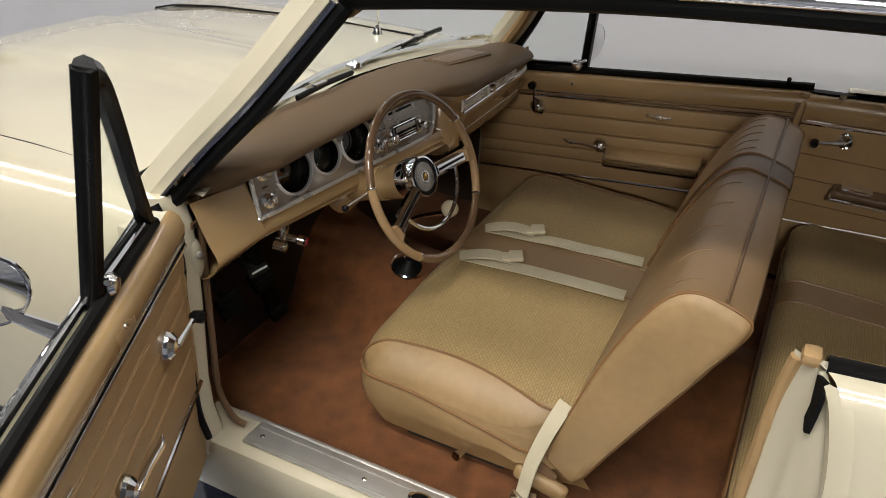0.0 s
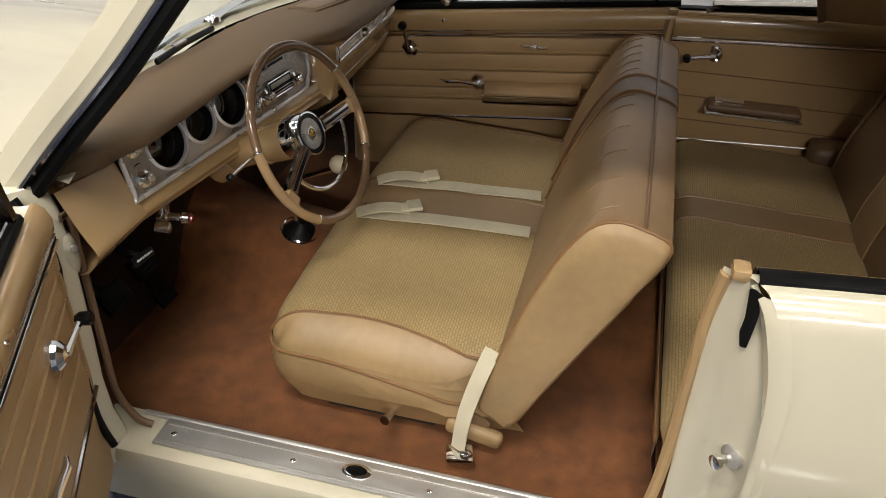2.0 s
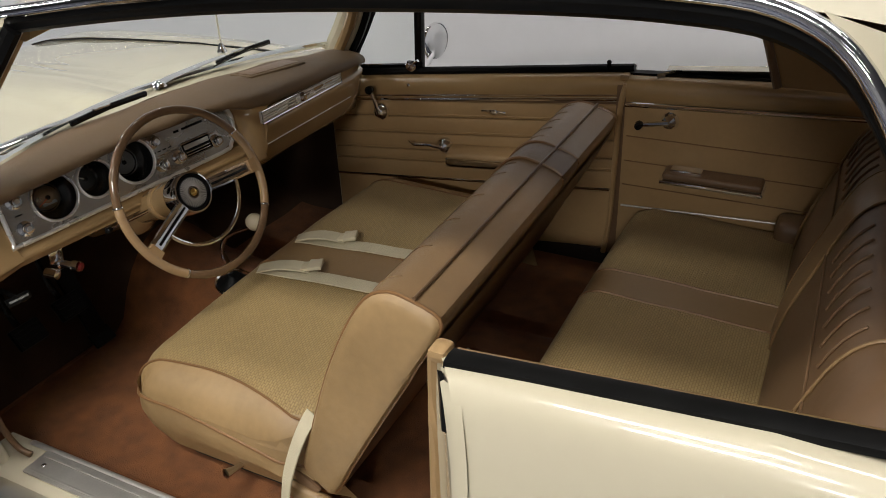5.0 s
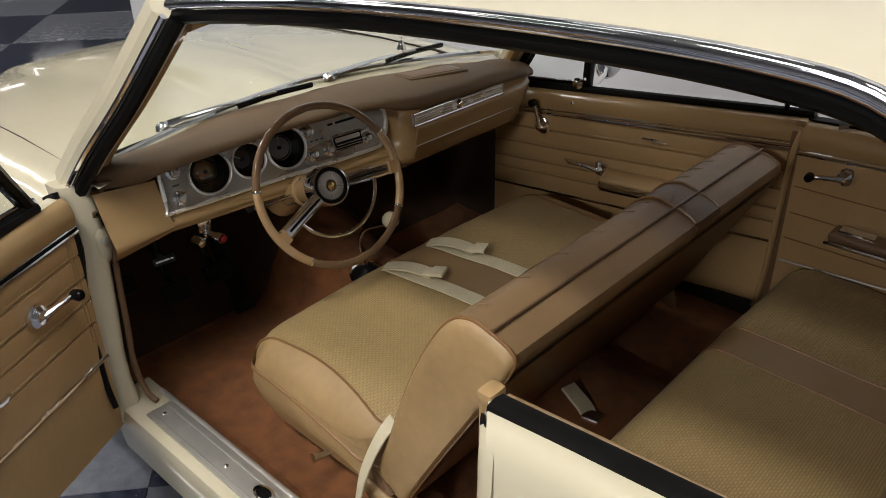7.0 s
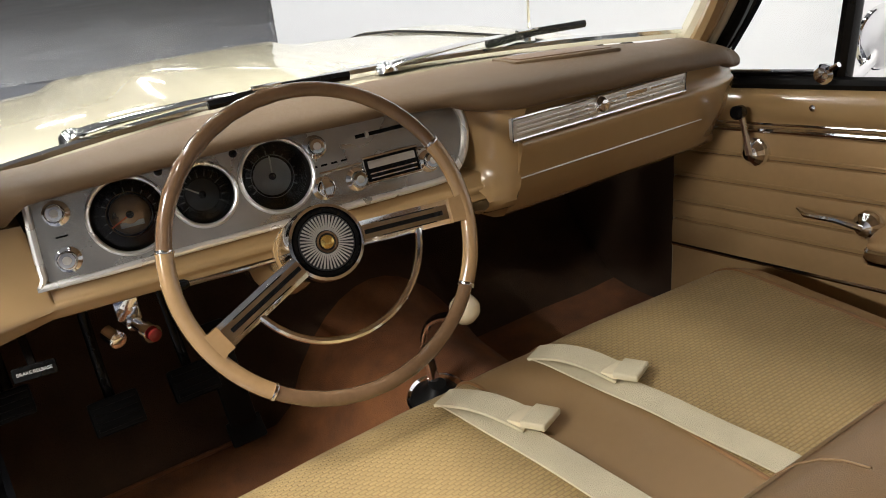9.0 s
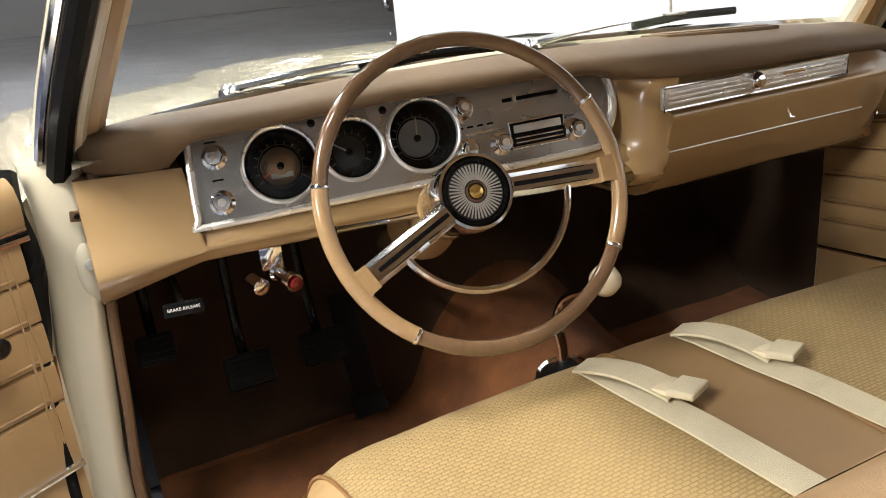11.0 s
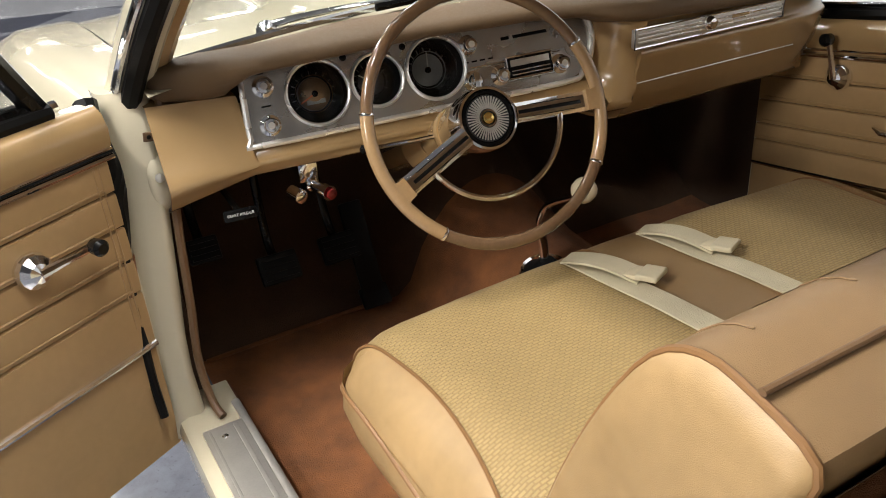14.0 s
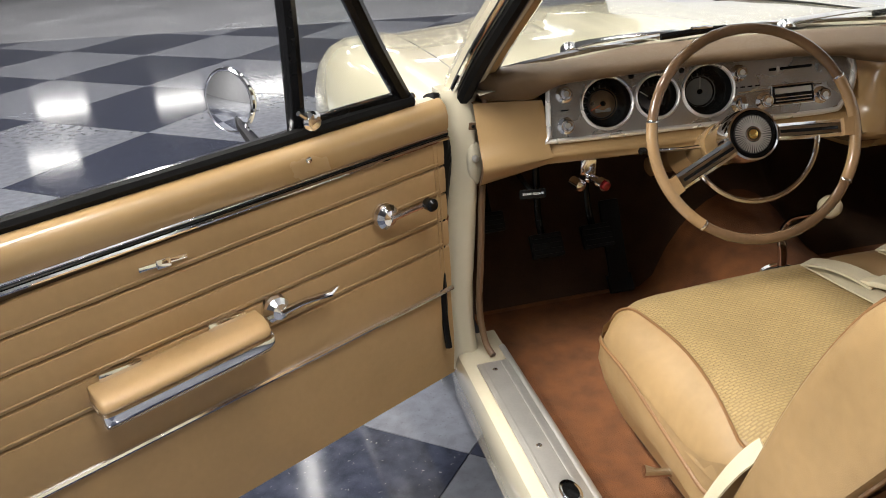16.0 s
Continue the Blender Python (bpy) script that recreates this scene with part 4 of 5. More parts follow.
# speaker grille in the pad
SPK = pose(0.285, -0.055, 1.006, -5, 1.5, -14)
spk = boxm(SPK, (0.205, 0.10, 0.010), 0.004)
part("speaker_frame", spk, PAD, dash)
sg = part("speaker_grille", boxm(SPK @ Matrix.Translation((0, 0, 0.005)), (0.18, 0.075, 0.004), 0.0015), VINYL_D, dash, "perforated brown speaker grille")

# painted lower dash: flush with the gauge panel beside it, a lip under it that turns back
def panel_y(x, z):
    return 0.0228 - 0.203 * (x + 0.594) + 0.303 * (z - 0.835 - 0.0446 * (x + 0.594))


ring = []
for x in sorted([-0.745 + 0.807 * i / 60 for i in range(61)] + [-0.6005 + 0.002 * i for i in range(6)]):
    t = min(1, max(0, (x + 0.6005) / 0.008))
    t = t * t * (3 - 2 * t)
    foot = 0.835 + 0.0446 * (x + 0.594) - 0.002
    top = 0.922 + (foot - 0.922) * t
    away = max(0, -0.6 - x) / 0.14
    turn_z = foot - 0.030 - 0.030 * away
    mid = (top + turn_z) / 2
    py = lambda z: panel_y(x, z)
    ring.append(curve_points([(x, py(top) + 0.035, top + 0.004), (x, py(top) + 0.001, top), (x, py(top) - 0.005, top - 0.006), (x, py(mid) - 0.008 - 0.006 * away, mid), (x, py(turn_z) - 0.012 - 0.004 * away, turn_z + 0.010 + 0.022 * away), (x, py(turn_z) - 0.010 + 0.004 * away, turn_z + 0.004 * away), (x, py(turn_z) + 0.012 + 0.014 * away, turn_z - 0.018 - 0.006 * away), (x, 0.15, turn_z - 0.026 - 0.012 * away)], 4))
part("dash_lower", loft(ring), TAN_METAL, dash, "tan lacquered lower dash")
ring = []
for i in range(19):
    x = 0.108 + 0.560 * i / 18
    pull = 0.03 * max(0, (x - 0.56) / 0.11) ** 2
    soft = 0.02 * max(0, (0.11 - x) / 0.055)
    ring.append(curve_points([(x, -0.168 + pull + soft, 0.968), (x, -0.160 + pull + soft, 0.958), (x, -0.160 + pull + soft, 0.918), (x, -0.170 + pull + soft, 0.905), (x, -0.161 + pull + soft, 0.872), (x, -0.150 + pull, 0.836), (x, -0.128 + pull, 0.795), (x, -0.079, 0.758), (x, 0.12, 0.745)], 3))
ring.insert(0, [Vector((p.x, 0.12, p.z)) for p in ring[0]])
part("glovebox_front", loft(ring), TAN_METAL, dash, "tan lacquered glovebox front")
part("glovebox_seam", tube([(0.10, -0.153, 0.846), (0.34, -0.154, 0.846), (0.56, -0.153, 0.846)], 0.0016, 6), ALU, dash)
post = []
for x, yf, yl in ((0.044, -0.03, -0.145), (0.050, -0.06, -0.146), (0.056, -0.09, -0.148), (0.062, -0.11, -0.150), (0.070, -0.13, -0.152), (0.083, -0.145, -0.154), (0.098, -0.155, -0.156), (0.112, -0.160, -0.130)):
    post.append(curve_points([(x, 0.12, 0.782), (x, yl + 0.05, 0.790), (x, yl, 0.808), (x, min(yl, yf + 0.006), 0.832), (x, yf + 0.004, 0.872), (x, yf, 0.92), (x, yf + 0.004, 0.985), (x, 0.12, 0.985)], 3))
part("end_post", loft(post), TAN_METAL, dash, "curved tan return beside the gauge panel")
SX0, SX1, SY, SZ0, SZ1 = 0.088, 0.490, -0.172, 0.918, 0.953
strip = part("trim_strip", box((SX0, SY, SZ0), (SX1, SY + 0.011, SZ1), 0.003), ALU, dash, "ribbed aluminium trim strip")
for z in (SZ0 + 0.010, SZ0 + 0.0175, SZ0 + 0.025):
    part("strip_rib", box((SX0 + 0.007, SY - 0.0025, z - 0.0018), (SX1 - 0.006, SY + 0.001, z + 0.0018), 0.0008), BEZEL, strip)
part("strip_edge", tube([(SX0, SY, SZ1), (SX1, SY, SZ1), (SX1, SY, SZ0), (SX0, SY, SZ0)], 0.0025, 6, loop=True), CHROME, strip)
part("glovebox_lock", lathe(axes((0.275, SY, 0.938), (0, -1, 0)), [(0.014, 0), (0.014, 0.006), (0.010, 0.014), (0.004, 0.016)], 16), CHROME, strip)
part("script_bar", box((0.335, SY - 0.004, 0.938), (0.385, SY, 0.946), 0.001), CHROME, strip)
part("script_bar", box((0.395, SY - 0.004, 0.940), (0.435, SY, 0.944), 0.001), CHROME, strip)

part("panel_surround", loft([[(x, 0.145, 0.80), (x, 0.155, 0.96)] for x in (-0.66, -0.2, 0.08)]), TAN_METAL, dash)

# gauge panel: p runs along the panel, q up its face
PO, PX = Vector((-0.594, 0.0228, 0.835)), Vector((0.979, -0.1985, 0.0437)).normalized()
PU = Vector((0.012, 0.29, 0.957)).normalized()
PU = (PU - PX * PU.dot(PX)).normalized()
PN = PX.cross(PU)  # towards the driver


def on_panel(p, q, n=0.0):
    return PO + p * PX + q * PU + n * PN


outline = []
for a, b in ((0.012, 0.0), (0.27, 0.0), (0.585, 0.0), (0.628, 0.012), (0.652, 0.043), (0.66, 0.081), (0.652, 0.112), (0.628, 0.131), (0.59, 0.137), (0.27, 0.137), (0.03, 0.134), (0.012, 0.128), (0.006, 0.115), (0.0, 0.012)):
    outline.append((a, b))
holes = [(0.130, 0.069, 0.0545), (0.238, 0.071, 0.0455), (0.348, 0.072, 0.0545)]


pb = bmesh.new()
front = [pb.verts.new(on_panel(a, b, 0.004)) for a, b in outline]
ed = [pb.edges.new((front[i], front[(i + 1) % len(front)])) for i in range(len(front))]
for a, b, r in holes:
    vs = [pb.verts.new(on_panel(a + r * math.cos(t), b + r * math.sin(t), 0.004)) for t in [2 * math.pi * k / 32 for k in range(32)]]
    ed += [pb.edges.new((vs[i], vs[(i + 1) % 32])) for i in range(32)]
bmesh.ops.triangle_fill(pb, edges=ed, use_beauty=True, normal=PN)
panel = part("gauge_panel", pb, PANEL, dash, "brushed aluminium gauge panel", smooth=False)
part("panel_rim", tube([on_panel(a, b, 0.008) for a, b in curve_points([(a, b, 0) for a, b in outline], 3, loop=True) and [(v.x, v.y) for v in curve_points([(a, b, 0) for a, b in outline], 3, loop=True)]], 0.0055, 8, loop=True, up=PN), BEZEL, dash, "chrome panel bead")
part("panel_lower_face", boxm(axes(on_panel(0.505, 0.030, 0.0035), PN, PX), (0.18, 0.055, 0.003), 0.001), PANEL, dash)
part("panel_groove", tube([on_panel(0.41, 0.059, 0.005), on_panel(0.59, 0.059, 0.005)], 0.0018, 5), CHROME, dash)

for gi, (a, b, r) in enumerate(holes):
    mm = axes(on_panel(a, b, 0.0), PN, PX)
    g = part("gauge", lathe(mm, [(r - 0.001, 0.004), (r - 0.004, -0.012), (r - 0.008, -0.040), (r - 0.012, -0.066)], 40, cap=False), BLACK, dash, "deep round black gauge")
    part("bezel", lathe(mm, [(r - 0.003, 0.001), (r - 0.002, 0.0085), (r + 0.0005, 0.010), (r + 0.003, 0.008), (r + 0.0045, 0.003)], 40, cap=False), BEZEL, dash, "chrome gauge bezel")
    part("gauge_face", lathe(mm @ Matrix.Translation((0, 0, -0.062)), [(r - 0.010, 0), (r - 0.012, 0.001)], 40), BLACK, dash)
    part("gauge_ring", lathe(mm @ Matrix.Translation((0, 0, -0.058)), [(r * 0.605, -0.003), (r * 0.61, 0.008), (r * 0.625, 0.009), (r * 0.635, 0.007), (r * 0.64, -0.003)], 36, cap=False), CHROME, dash)
    marks = bmesh.new()
    for k in range(13):
        t = radians(-30 + 20 * k)
        boxm(mm @ Matrix.Translation((r * 0.68 * math.cos(t), r * 0.68 * math.sin(t), -0.0595)) @ Matrix.Rotation(t, 4, "Z"), (0.006 if k % 3 else 0.009, 0.0018, 0.001), bm=marks)
    part("dial_marks", marks, MARK_D, dash, "grey dial marks", smooth=False)
    part("dial_center", lathe(mm @ Matrix.Translation((0, 0, -0.0555)), [(r * 0.56, -0.003), (r * 0.53, 0.010), (r * 0.40, 0.014), (r * 0.1, 0.017)] if gi == 0 else [(r * 0.55, 0), (r * 0.50, 0.001), (r * 0.1, 0.0015)], 24), (BRONZE, FACE, DIAL)[gi], dash)
    gg = part("gauge_glass", lathe(mm @ Matrix.Translation((0, 0, -0.012)), [(r - 0.007, 0), (r * 0.5, 0.002), (0.002, 0.003)], 28, cap=False), GLASS, dash)
    gg.visible_shadow = False
    part("needle", boxm(mm @ Matrix.Rotation(radians(205 - 60 * gi), 4, "Z") @ Matrix.Translation((r * 0.28, 0, -0.051 if gi else -0.036)), (r * 0.6, 0.0025, 0.0015), 0.0004), NEEDLE if gi == 0 else MARK, dash)
    part("needle_hub", lathe(mm @ Matrix.Translation((0, 0, -0.053 if gi else -0.039)), [(0.006, 0), (0.0055, 0.004), (0.003, 0.005)], 14), BLACK, dash)
    if gi == 0:
        part("odometer", boxm(mm @ Matrix.Translation((0, -0.014, -0.041)), (0.034, 0.008, 0.002), 0.0005), MARK, dash)


def dash_knob(p, q, r=0.0135, ln=0.026):
    mm = axes(on_panel(p, q, 0.004), PN, PX)
    k = part("knob", lathe(mm, [(r * 1.35, 0.0), (r * 1.35, 0.003), (r * 0.7, 0.006), (r * 0.75, ln * 0.5), (r * 0.98, ln * 0.6), (r * 1.0, ln * 0.85), (r * 0.8, ln), (r * 0.3, ln * 1.02)], 18), CHROME, dash, "fluted chrome dash knob")
    part("knob_dot", lathe(mm @ Matrix.Translation((0, 0, ln * 1.02)), [(r * 0.45, 0), (r * 0.4, 0.001)], 12), ALU, dash)
    return k


for p, q in ((0.040, 0.096), (0.038, 0.030), (0.413, 0.100), (0.411, 0.036), (0.465, 0.036), (0.586, 0.036)):
    dash_knob(p, q)
for p in (0.185, 0.293):
    part("warning_lamp", lathe(axes(on_panel(p, 0.119, 0.004), PN), [(0.006, 0), (0.006, 0.002), (0.003, 0.003)], 12), BLACK, dash)
radio = part("radio", boxm(axes(on_panel(0.525, 0.044, 0.006), PN, PX), (0.088, 0.036, 0.012), 0.003), BLACK, dash, "black radio face with chrome dial")
part("radio_dial", boxm(axes(on_panel(0.525, 0.053, 0.013), PN, PX), (0.078, 0.012, 0.002), 0.001), ALU, dash)
part("radio_frame", tube([on_panel(0.480, 0.025, 0.010), on_panel(0.570, 0.025, 0.010), on_panel(0.570, 0.064, 0.010), on_panel(0.480, 0.064, 0.010)], 0.003, 6, loop=True), CHROME, dash)
for q in (0.032, 0.039):
    part("radio_bar", boxm(axes(on_panel(0.525, q, 0.0125), PN, PX), (0.078, 0.0025, 0.004), 0.0006), CHROME, dash)
part("heater_slot", boxm(axes(on_panel(0.525, 0.100, 0.0045), PN, PX), (0.092, 0.006, 0.003), 0.001), BLACK, dash)
part("heater_lever", boxm(axes(on_panel(0.497, 0.100, 0.008), PN, PX), (0.005, 0.010, 0.010), 0.001), ALU, dash)
for k in range(4):
    part("legend_bar", boxm(axes(on_panel(0.405 + 0.016 * k, 0.070, 0.0045), PN, PX), (0.010, 0.003, 0.001)), BLACK, dash, smooth=False)
for q in (0.063, 0.118):
    part("legend_bar", boxm(axes(on_panel(0.038, q, 0.0045), PN, PX), (0.016, 0.0025, 0.001)), BLACK, dash, smooth=False)


# ---- steering column and wheel ----
WC, WT, WR = Vector((-0.2825, -0.2461, 0.8865)), 0.43, 0.2013
WN = Vector((-0.117, -math.cos(WT), math.sin(WT))).normalized()
WX = Vector((1, 0, 0))
WX = (WX - WN * WX.dot(WN)).normalized()
WU = WN.cross(WX)


def on_wheel(a, r, n=0.0):
    return WC + r * (math.cos(a) * WX + math.sin(a) * WU) + n * WN


wheel = part("steering_wheel", tube([on_wheel(2 * math.pi * k / 72, WR) for k in range(72)], [0.0100 + (0.0009 * (k % 2) if (18 < k < 60 and not 30 < k < 48) else 0.0) for k in range(72)], 12, loop=True, up=WN), RIM_D, car, "two-tone brown plastic steering wheel with chrome spokes")
for a0, a1 in ((166, 231), (325, 385)):
    part("rim_grip", tube([on_wheel(radians(a0 + (a1 - a0) * k / 16), WR) for k in range(17)], 0.0111, 12, up=WN), RIM, wheel, "light tan rim grip section")
for a in (166, 231, 325, 25):
    t = radians(a)
    d = Vector(on_wheel(t + 0.01, WR)) - Vector(on_wheel(t - 0.01, WR))
    part("rim_joint", lathe(axes(on_wheel(t, WR), d, WN), [(0.0116, -0.0022), (0.0121, 0), (0.0116, 0.0022)], 14), CHROME, wheel)
HC = WC - 0.050 * WN
hm = axes(HC, WN, WX)
part("hub_cup", lathe(hm, [(0.046, -0.02), (0.052, 0.0), (0.052, 0.030), (0.050, 0.038), (0.044, 0.041)], 30), CHROME, wheel, "chrome hub cup")
part("hub_ring", lathe(hm @ Matrix.Translation((0, 0, 0.0405)), [(0.046, 0), (0.044, 0.003), (0.039, 0.003), (0.038, 0.001)], 30, cap=False), BLACK, wheel)
for k in range(44):
    part("hub_flute", boxm(hm @ Matrix.Rotation(2 * math.pi * k / 44, 4, "Z") @ Matrix.Translation((0.0255, 0, 0.0435)) @ Matrix.Rotation(0.12, 4, "X"), (0.020, 0.0020, 0.0024)), ALU, wheel, smooth=False)
part("hub_face", lathe(hm @ Matrix.Translation((0, 0, 0.041)), [(0.038, 0), (0.037, 0.0015)], 28), FACE, wheel)
part("hub_emblem", lathe(hm @ Matrix.Translation((0, 0, 0.042)), [(0.0095, 0), (0.009, 0.004), (0.005, 0.006)], 20), GOLD, wheel, "round gold hub emblem")
part("emblem_ring", lathe(hm @ Matrix.Translation((0, 0, 0.042)), [(0.0145, 0), (0.0142, 0.004), (0.0115, 0.004), (0.011, 0)], 24, cap=False), CHROME, wheel)
part("hub_edge", lathe(hm @ Matrix.Translation((0, 0, 0.0405)), [(0.0510, 0), (0.0505, 0.004), (0.0465, 0.0048), (0.0455, 0)], 36, cap=False), CHROME, wheel)
for a, lab in ((radians(-4), 0), (radians(204), 1)):
    d = math.cos(a) * WX + math.sin(a) * WU
    side = WN.cross(d)
    sp = []
    for r, n, w, h in ((0.048, 0.030, 0.016, 0.010), (0.10, 0.016, 0.0165, 0.009), (0.182, -0.002, 0.0165, 0.008)):
        c = HC.lerp(WC, r / 0.2) + r * d + n * WN
        sp.append([c - w * side - h * WN, c + w * side - h * WN, c + w * side + 0.3 * h * WN, c + 0.6 * w * side + h * WN, c - 0.6 * w * side + h * WN, c - w * side + 0.3 * h * WN])
    part("spoke", loft(sp, closed=True), CHROME, wheel, "chrome wheel spoke", angle=25)
    part("spoke_inlay", boxm(axes(HC.lerp(WC, 0.54) + 0.108 * d + 0.0240 * WN, WN, d), (0.115, 0.006, 0.004), 0.001), BLACK, wheel)
    for off in (-0.0095, 0.0095):
        part("spoke_line", boxm(axes(HC.lerp(WC, 0.54) + 0.108 * d + 0.0225 * WN + off * side, WN, d), (0.105, 0.0014, 0.003)), BLACK, wheel)
    tip = []
    for r, n, w, h in ((0.176, -0.002, 0.0170, 0.0092), (0.188, -0.001, 0.017, 0.0095), (0.2, 0.0, 0.021, 0.010)):
        c = WC + r * d + n * WN
        tip.append([c - w * side - h * WN, c + w * side - h * WN, c + w * side + h * WN, c - w * side + h * WN])
    part("spoke_end", loft(tip, closed=True), RIM, wheel)
hr = [on_wheel(radians(a), 0.128, -0.006) for a in range(204, 358, 6)]
part("horn_ring", tube(hr, 0.005, 8, up=WN), CHROME, wheel, "chrome horn half-ring")
# column
cdir = -WN
colm = part("steering_column", tube([HC + cdir * k for k in (0.015, 0.06, 0.09, 0.2, 0.34, 0.48)], [0.048, 0.046, 0.04, 0.036, 0.034, 0.034], 20), TAN_METAL, car, "tan lacquered steering column")
part("column_collar", lathe(axes(HC + cdir * 0.085, cdir), [(0.044, 0), (0.046, 0.01), (0.044, 0.02)], 20), TAN_METAL, colm)
part("column_shroud", lathe(axes(HC + cdir * 0.2, cdir), [(0.038, 0), (0.055, 0.03), (0.060, 0.05)], 20), TAN_METAL, colm)
ts = HC + cdir * 0.10
part("turn_lever", tube([ts, ts + Vector((-0.08, 0.0, 0.002)), ts + Vector((-0.172, -0.005, 0.010))], [0.005, 0.004, 0.004], 8), CHROME, colm, "chrome indicator stalk")
part("turn_lever_knob", lathe(axes(ts + Vector((-0.172, -0.005, 0.010)), (-1, 0, 0.08)), [(0.005, 0), (0.008, 0.006), (0.008, 0.014), (0.003, 0.018)], 12), BLACK, colm)
part("lock_key", boxm(axes(on_panel(0.411, 0.036, 0.034), PN, PX), (0.012, 0.03, 0.002), 0.001), CHROME, dash)

# under the dash
lk = part("lamp_switch", lathe(axes((-0.50, 0.045, 0.742), (0.25, -1, -0.1)), [(0.014, 0), (0.014, 0.02), (0.010, 0.024), (0.010, 0.05), (0.014, 0.054), (0.014, 0.07)], 16), CHROME, car, "chrome under-dash switch with red tip")
part("red_tip", lathe(axes((-0.482, -0.026, 0.735), (0.25, -1, -0.1)), [(0.0105, 0), (0.010, 0.004), (0.004, 0.007)], 14), RED, lk)
part("switch_bracket", boxm(pose(-0.50, 0.03, 0.765, 10, 0, -14), (0.035, 0.012, 0.04), 0.004), CHROME, lk)
part("switch_body", lathe(axes((-0.535, 0.03, 0.735), (0.25, -1, -0.1)), [(0.013, 0), (0.013, 0.03), (0.006, 0.034)], 14), CHROME, lk)
br = part("brake_release", boxm(pose(-0.643, -0.005, 0.733, 70, 0, -8), (0.058, 0.021, 0.010), 0.004), BLACK, car, "black brake release handle with white lettering")
part("release_rod", tube([(-0.643, 0.0, 0.735), (-0.643, 0.12, 0.75)], 0.006, 8), BLACK, br)
txt = bpy.data.curves.new("release_lettering", "FONT")
txt.body, txt.size, txt.align_x, txt.align_y, txt.extrude = "BRAKE RELEASE", 0.0066, "CENTER", "CENTER", 0.0003
tx = new("release_lettering", txt)
tx.data.materials.append(MARK)
tx.parent = br
tx.matrix_world = pose(-0.643, -0.005, 0.733, 70, 0, -8) @ Matrix.Translation((0, 0, 0.0055))
tagged(tx, "white capital lettering")


def pedal(name, x, y, z, w, h, tilt, arm_top, label):
    p = part(name, boxm(pose(x, y, z, tilt, 0, 0), (w, h, 0.018), 0.006), RUBBER, car, label)
    ribs = bmesh.new()
    for k in range(4):
        boxm(pose(x, y, z, tilt, 0, 0) @ Matrix.Translation((0, h * (-0.33 + 0.22 * k), 0.011)), (w * 0.85, h * 0.09, 0.005), bm=ribs)
    part("pedal_ribs", ribs, RUBBER, p, smooth=False)
    part("pedal_arm", tube(curve_points([(x, y + 0.01, z), (x, y + 0.06, z + 0.06), arm_top], 5), 0.009, 8, flat=0.5), BLACK, p)
    return p


pedal("clutch_pedal", -0.541, 0.18, 0.515, 0.085, 0.062, 55, (-0.541, 0.26, 0.80), "black rubber clutch pedal")
pedal("brake_pedal", -0.40, 0.19, 0.515, 0.085, 0.062, 55, (-0.41, 0.28, 0.80), "black rubber brake pedal")
pedal("parking_brake_pedal", -0.685, 0.17, 0.605, 0.062, 0.05, 60, (-0.685, 0.25, 0.80), "black ribbed parking brake pedal")
gas = part("accelerator_pedal", boxm(pose(-0.325, 0.25, 0.465, 66, 0, 0), (0.055, 0.22, 0.014), 0.006), RUBBER, car, "long black rubber accelerator pedal")
part("pedal_heel", boxm(pose(-0.325, 0.20, 0.362, 50, 0, 0), (0.07, 0.05, 0.012), 0.005), RUBBER, gas)

# gear lever
gl_ = part("gear_lever", tube(curve_points([(-0.05, -0.08, 0.46), (-0.052, -0.075, 0.52), (-0.058, -0.07, 0.57), (-0.05, -0.09, 0.615), (-0.052, -0.16, 0.655), (-0.057, -0.205, 0.675)], 6), [0.011] * 10 + [0.0075] * 21, 10), CHROME, car, "bent chrome gear lever with ivory ball")
part("gear_knob", lathe(axes((-0.06, -0.213, 0.69), (-0.2, -0.3, 1)), [(0.008, -0.022), (0.018, -0.017), (0.0245, -0.004), (0.0245, 0.006), (0.018, 0.018), (0.006, 0.023)], 18), IVORY, gl_, "ivory ball shift knob")
part("lever_boot", lathe(axes((-0.05, -0.085, 0.452), (-0.1, -0.2, 1)), [(0.055, 0), (0.052, 0.006), (0.04, 0.012), (0.03, 0.024), (0.022, 0.032), (0.016, 0.04)], 24), RUBBER, gl_, "black rubber shifter boot")
part("boot_ring", lathe(axes((-0.05, -0.085, 0.454), (-0.1, -0.2, 1)), [(0.050, 0.006), (0.055, 0.010), (0.058, 0.006)], 24, cap=False), CHROME, gl_)


# ---- front bench ----
seat = thing("front_seat", "tan vinyl front bench seat with woven gold cloth inserts", "car seat", at=(0, 0, 0))
seat.parent = car


def cushion_top(x, y, x0, x1, y0, y1, z0, crown, r, rf):
    """Height of a stuffed cushion: crowned, with rounded side and front edges."""
    u, v = (x - (x0 + x1) / 2) / ((x1 - x0) / 2), (y - y0) / (y1 - y0)
    z = z0 + crown * (1 - u * u) - 0.02 * (1 - v)
    dx, dy = min(x - x0, x1 - x), y1 - y
    if dx < r:
        z -= r * 0.75 * (1 - math.sqrt(max(0, 1 - (1 - dx / r) ** 2)))
    if dy < rf:
        z -= rf * 0.75 * (1 - math.sqrt(max(0, 1 - (1 - dy / rf) ** 2)))
    return z + 0.003 * noise.noise(Vector((x * 9, y * 9, 0.3)))


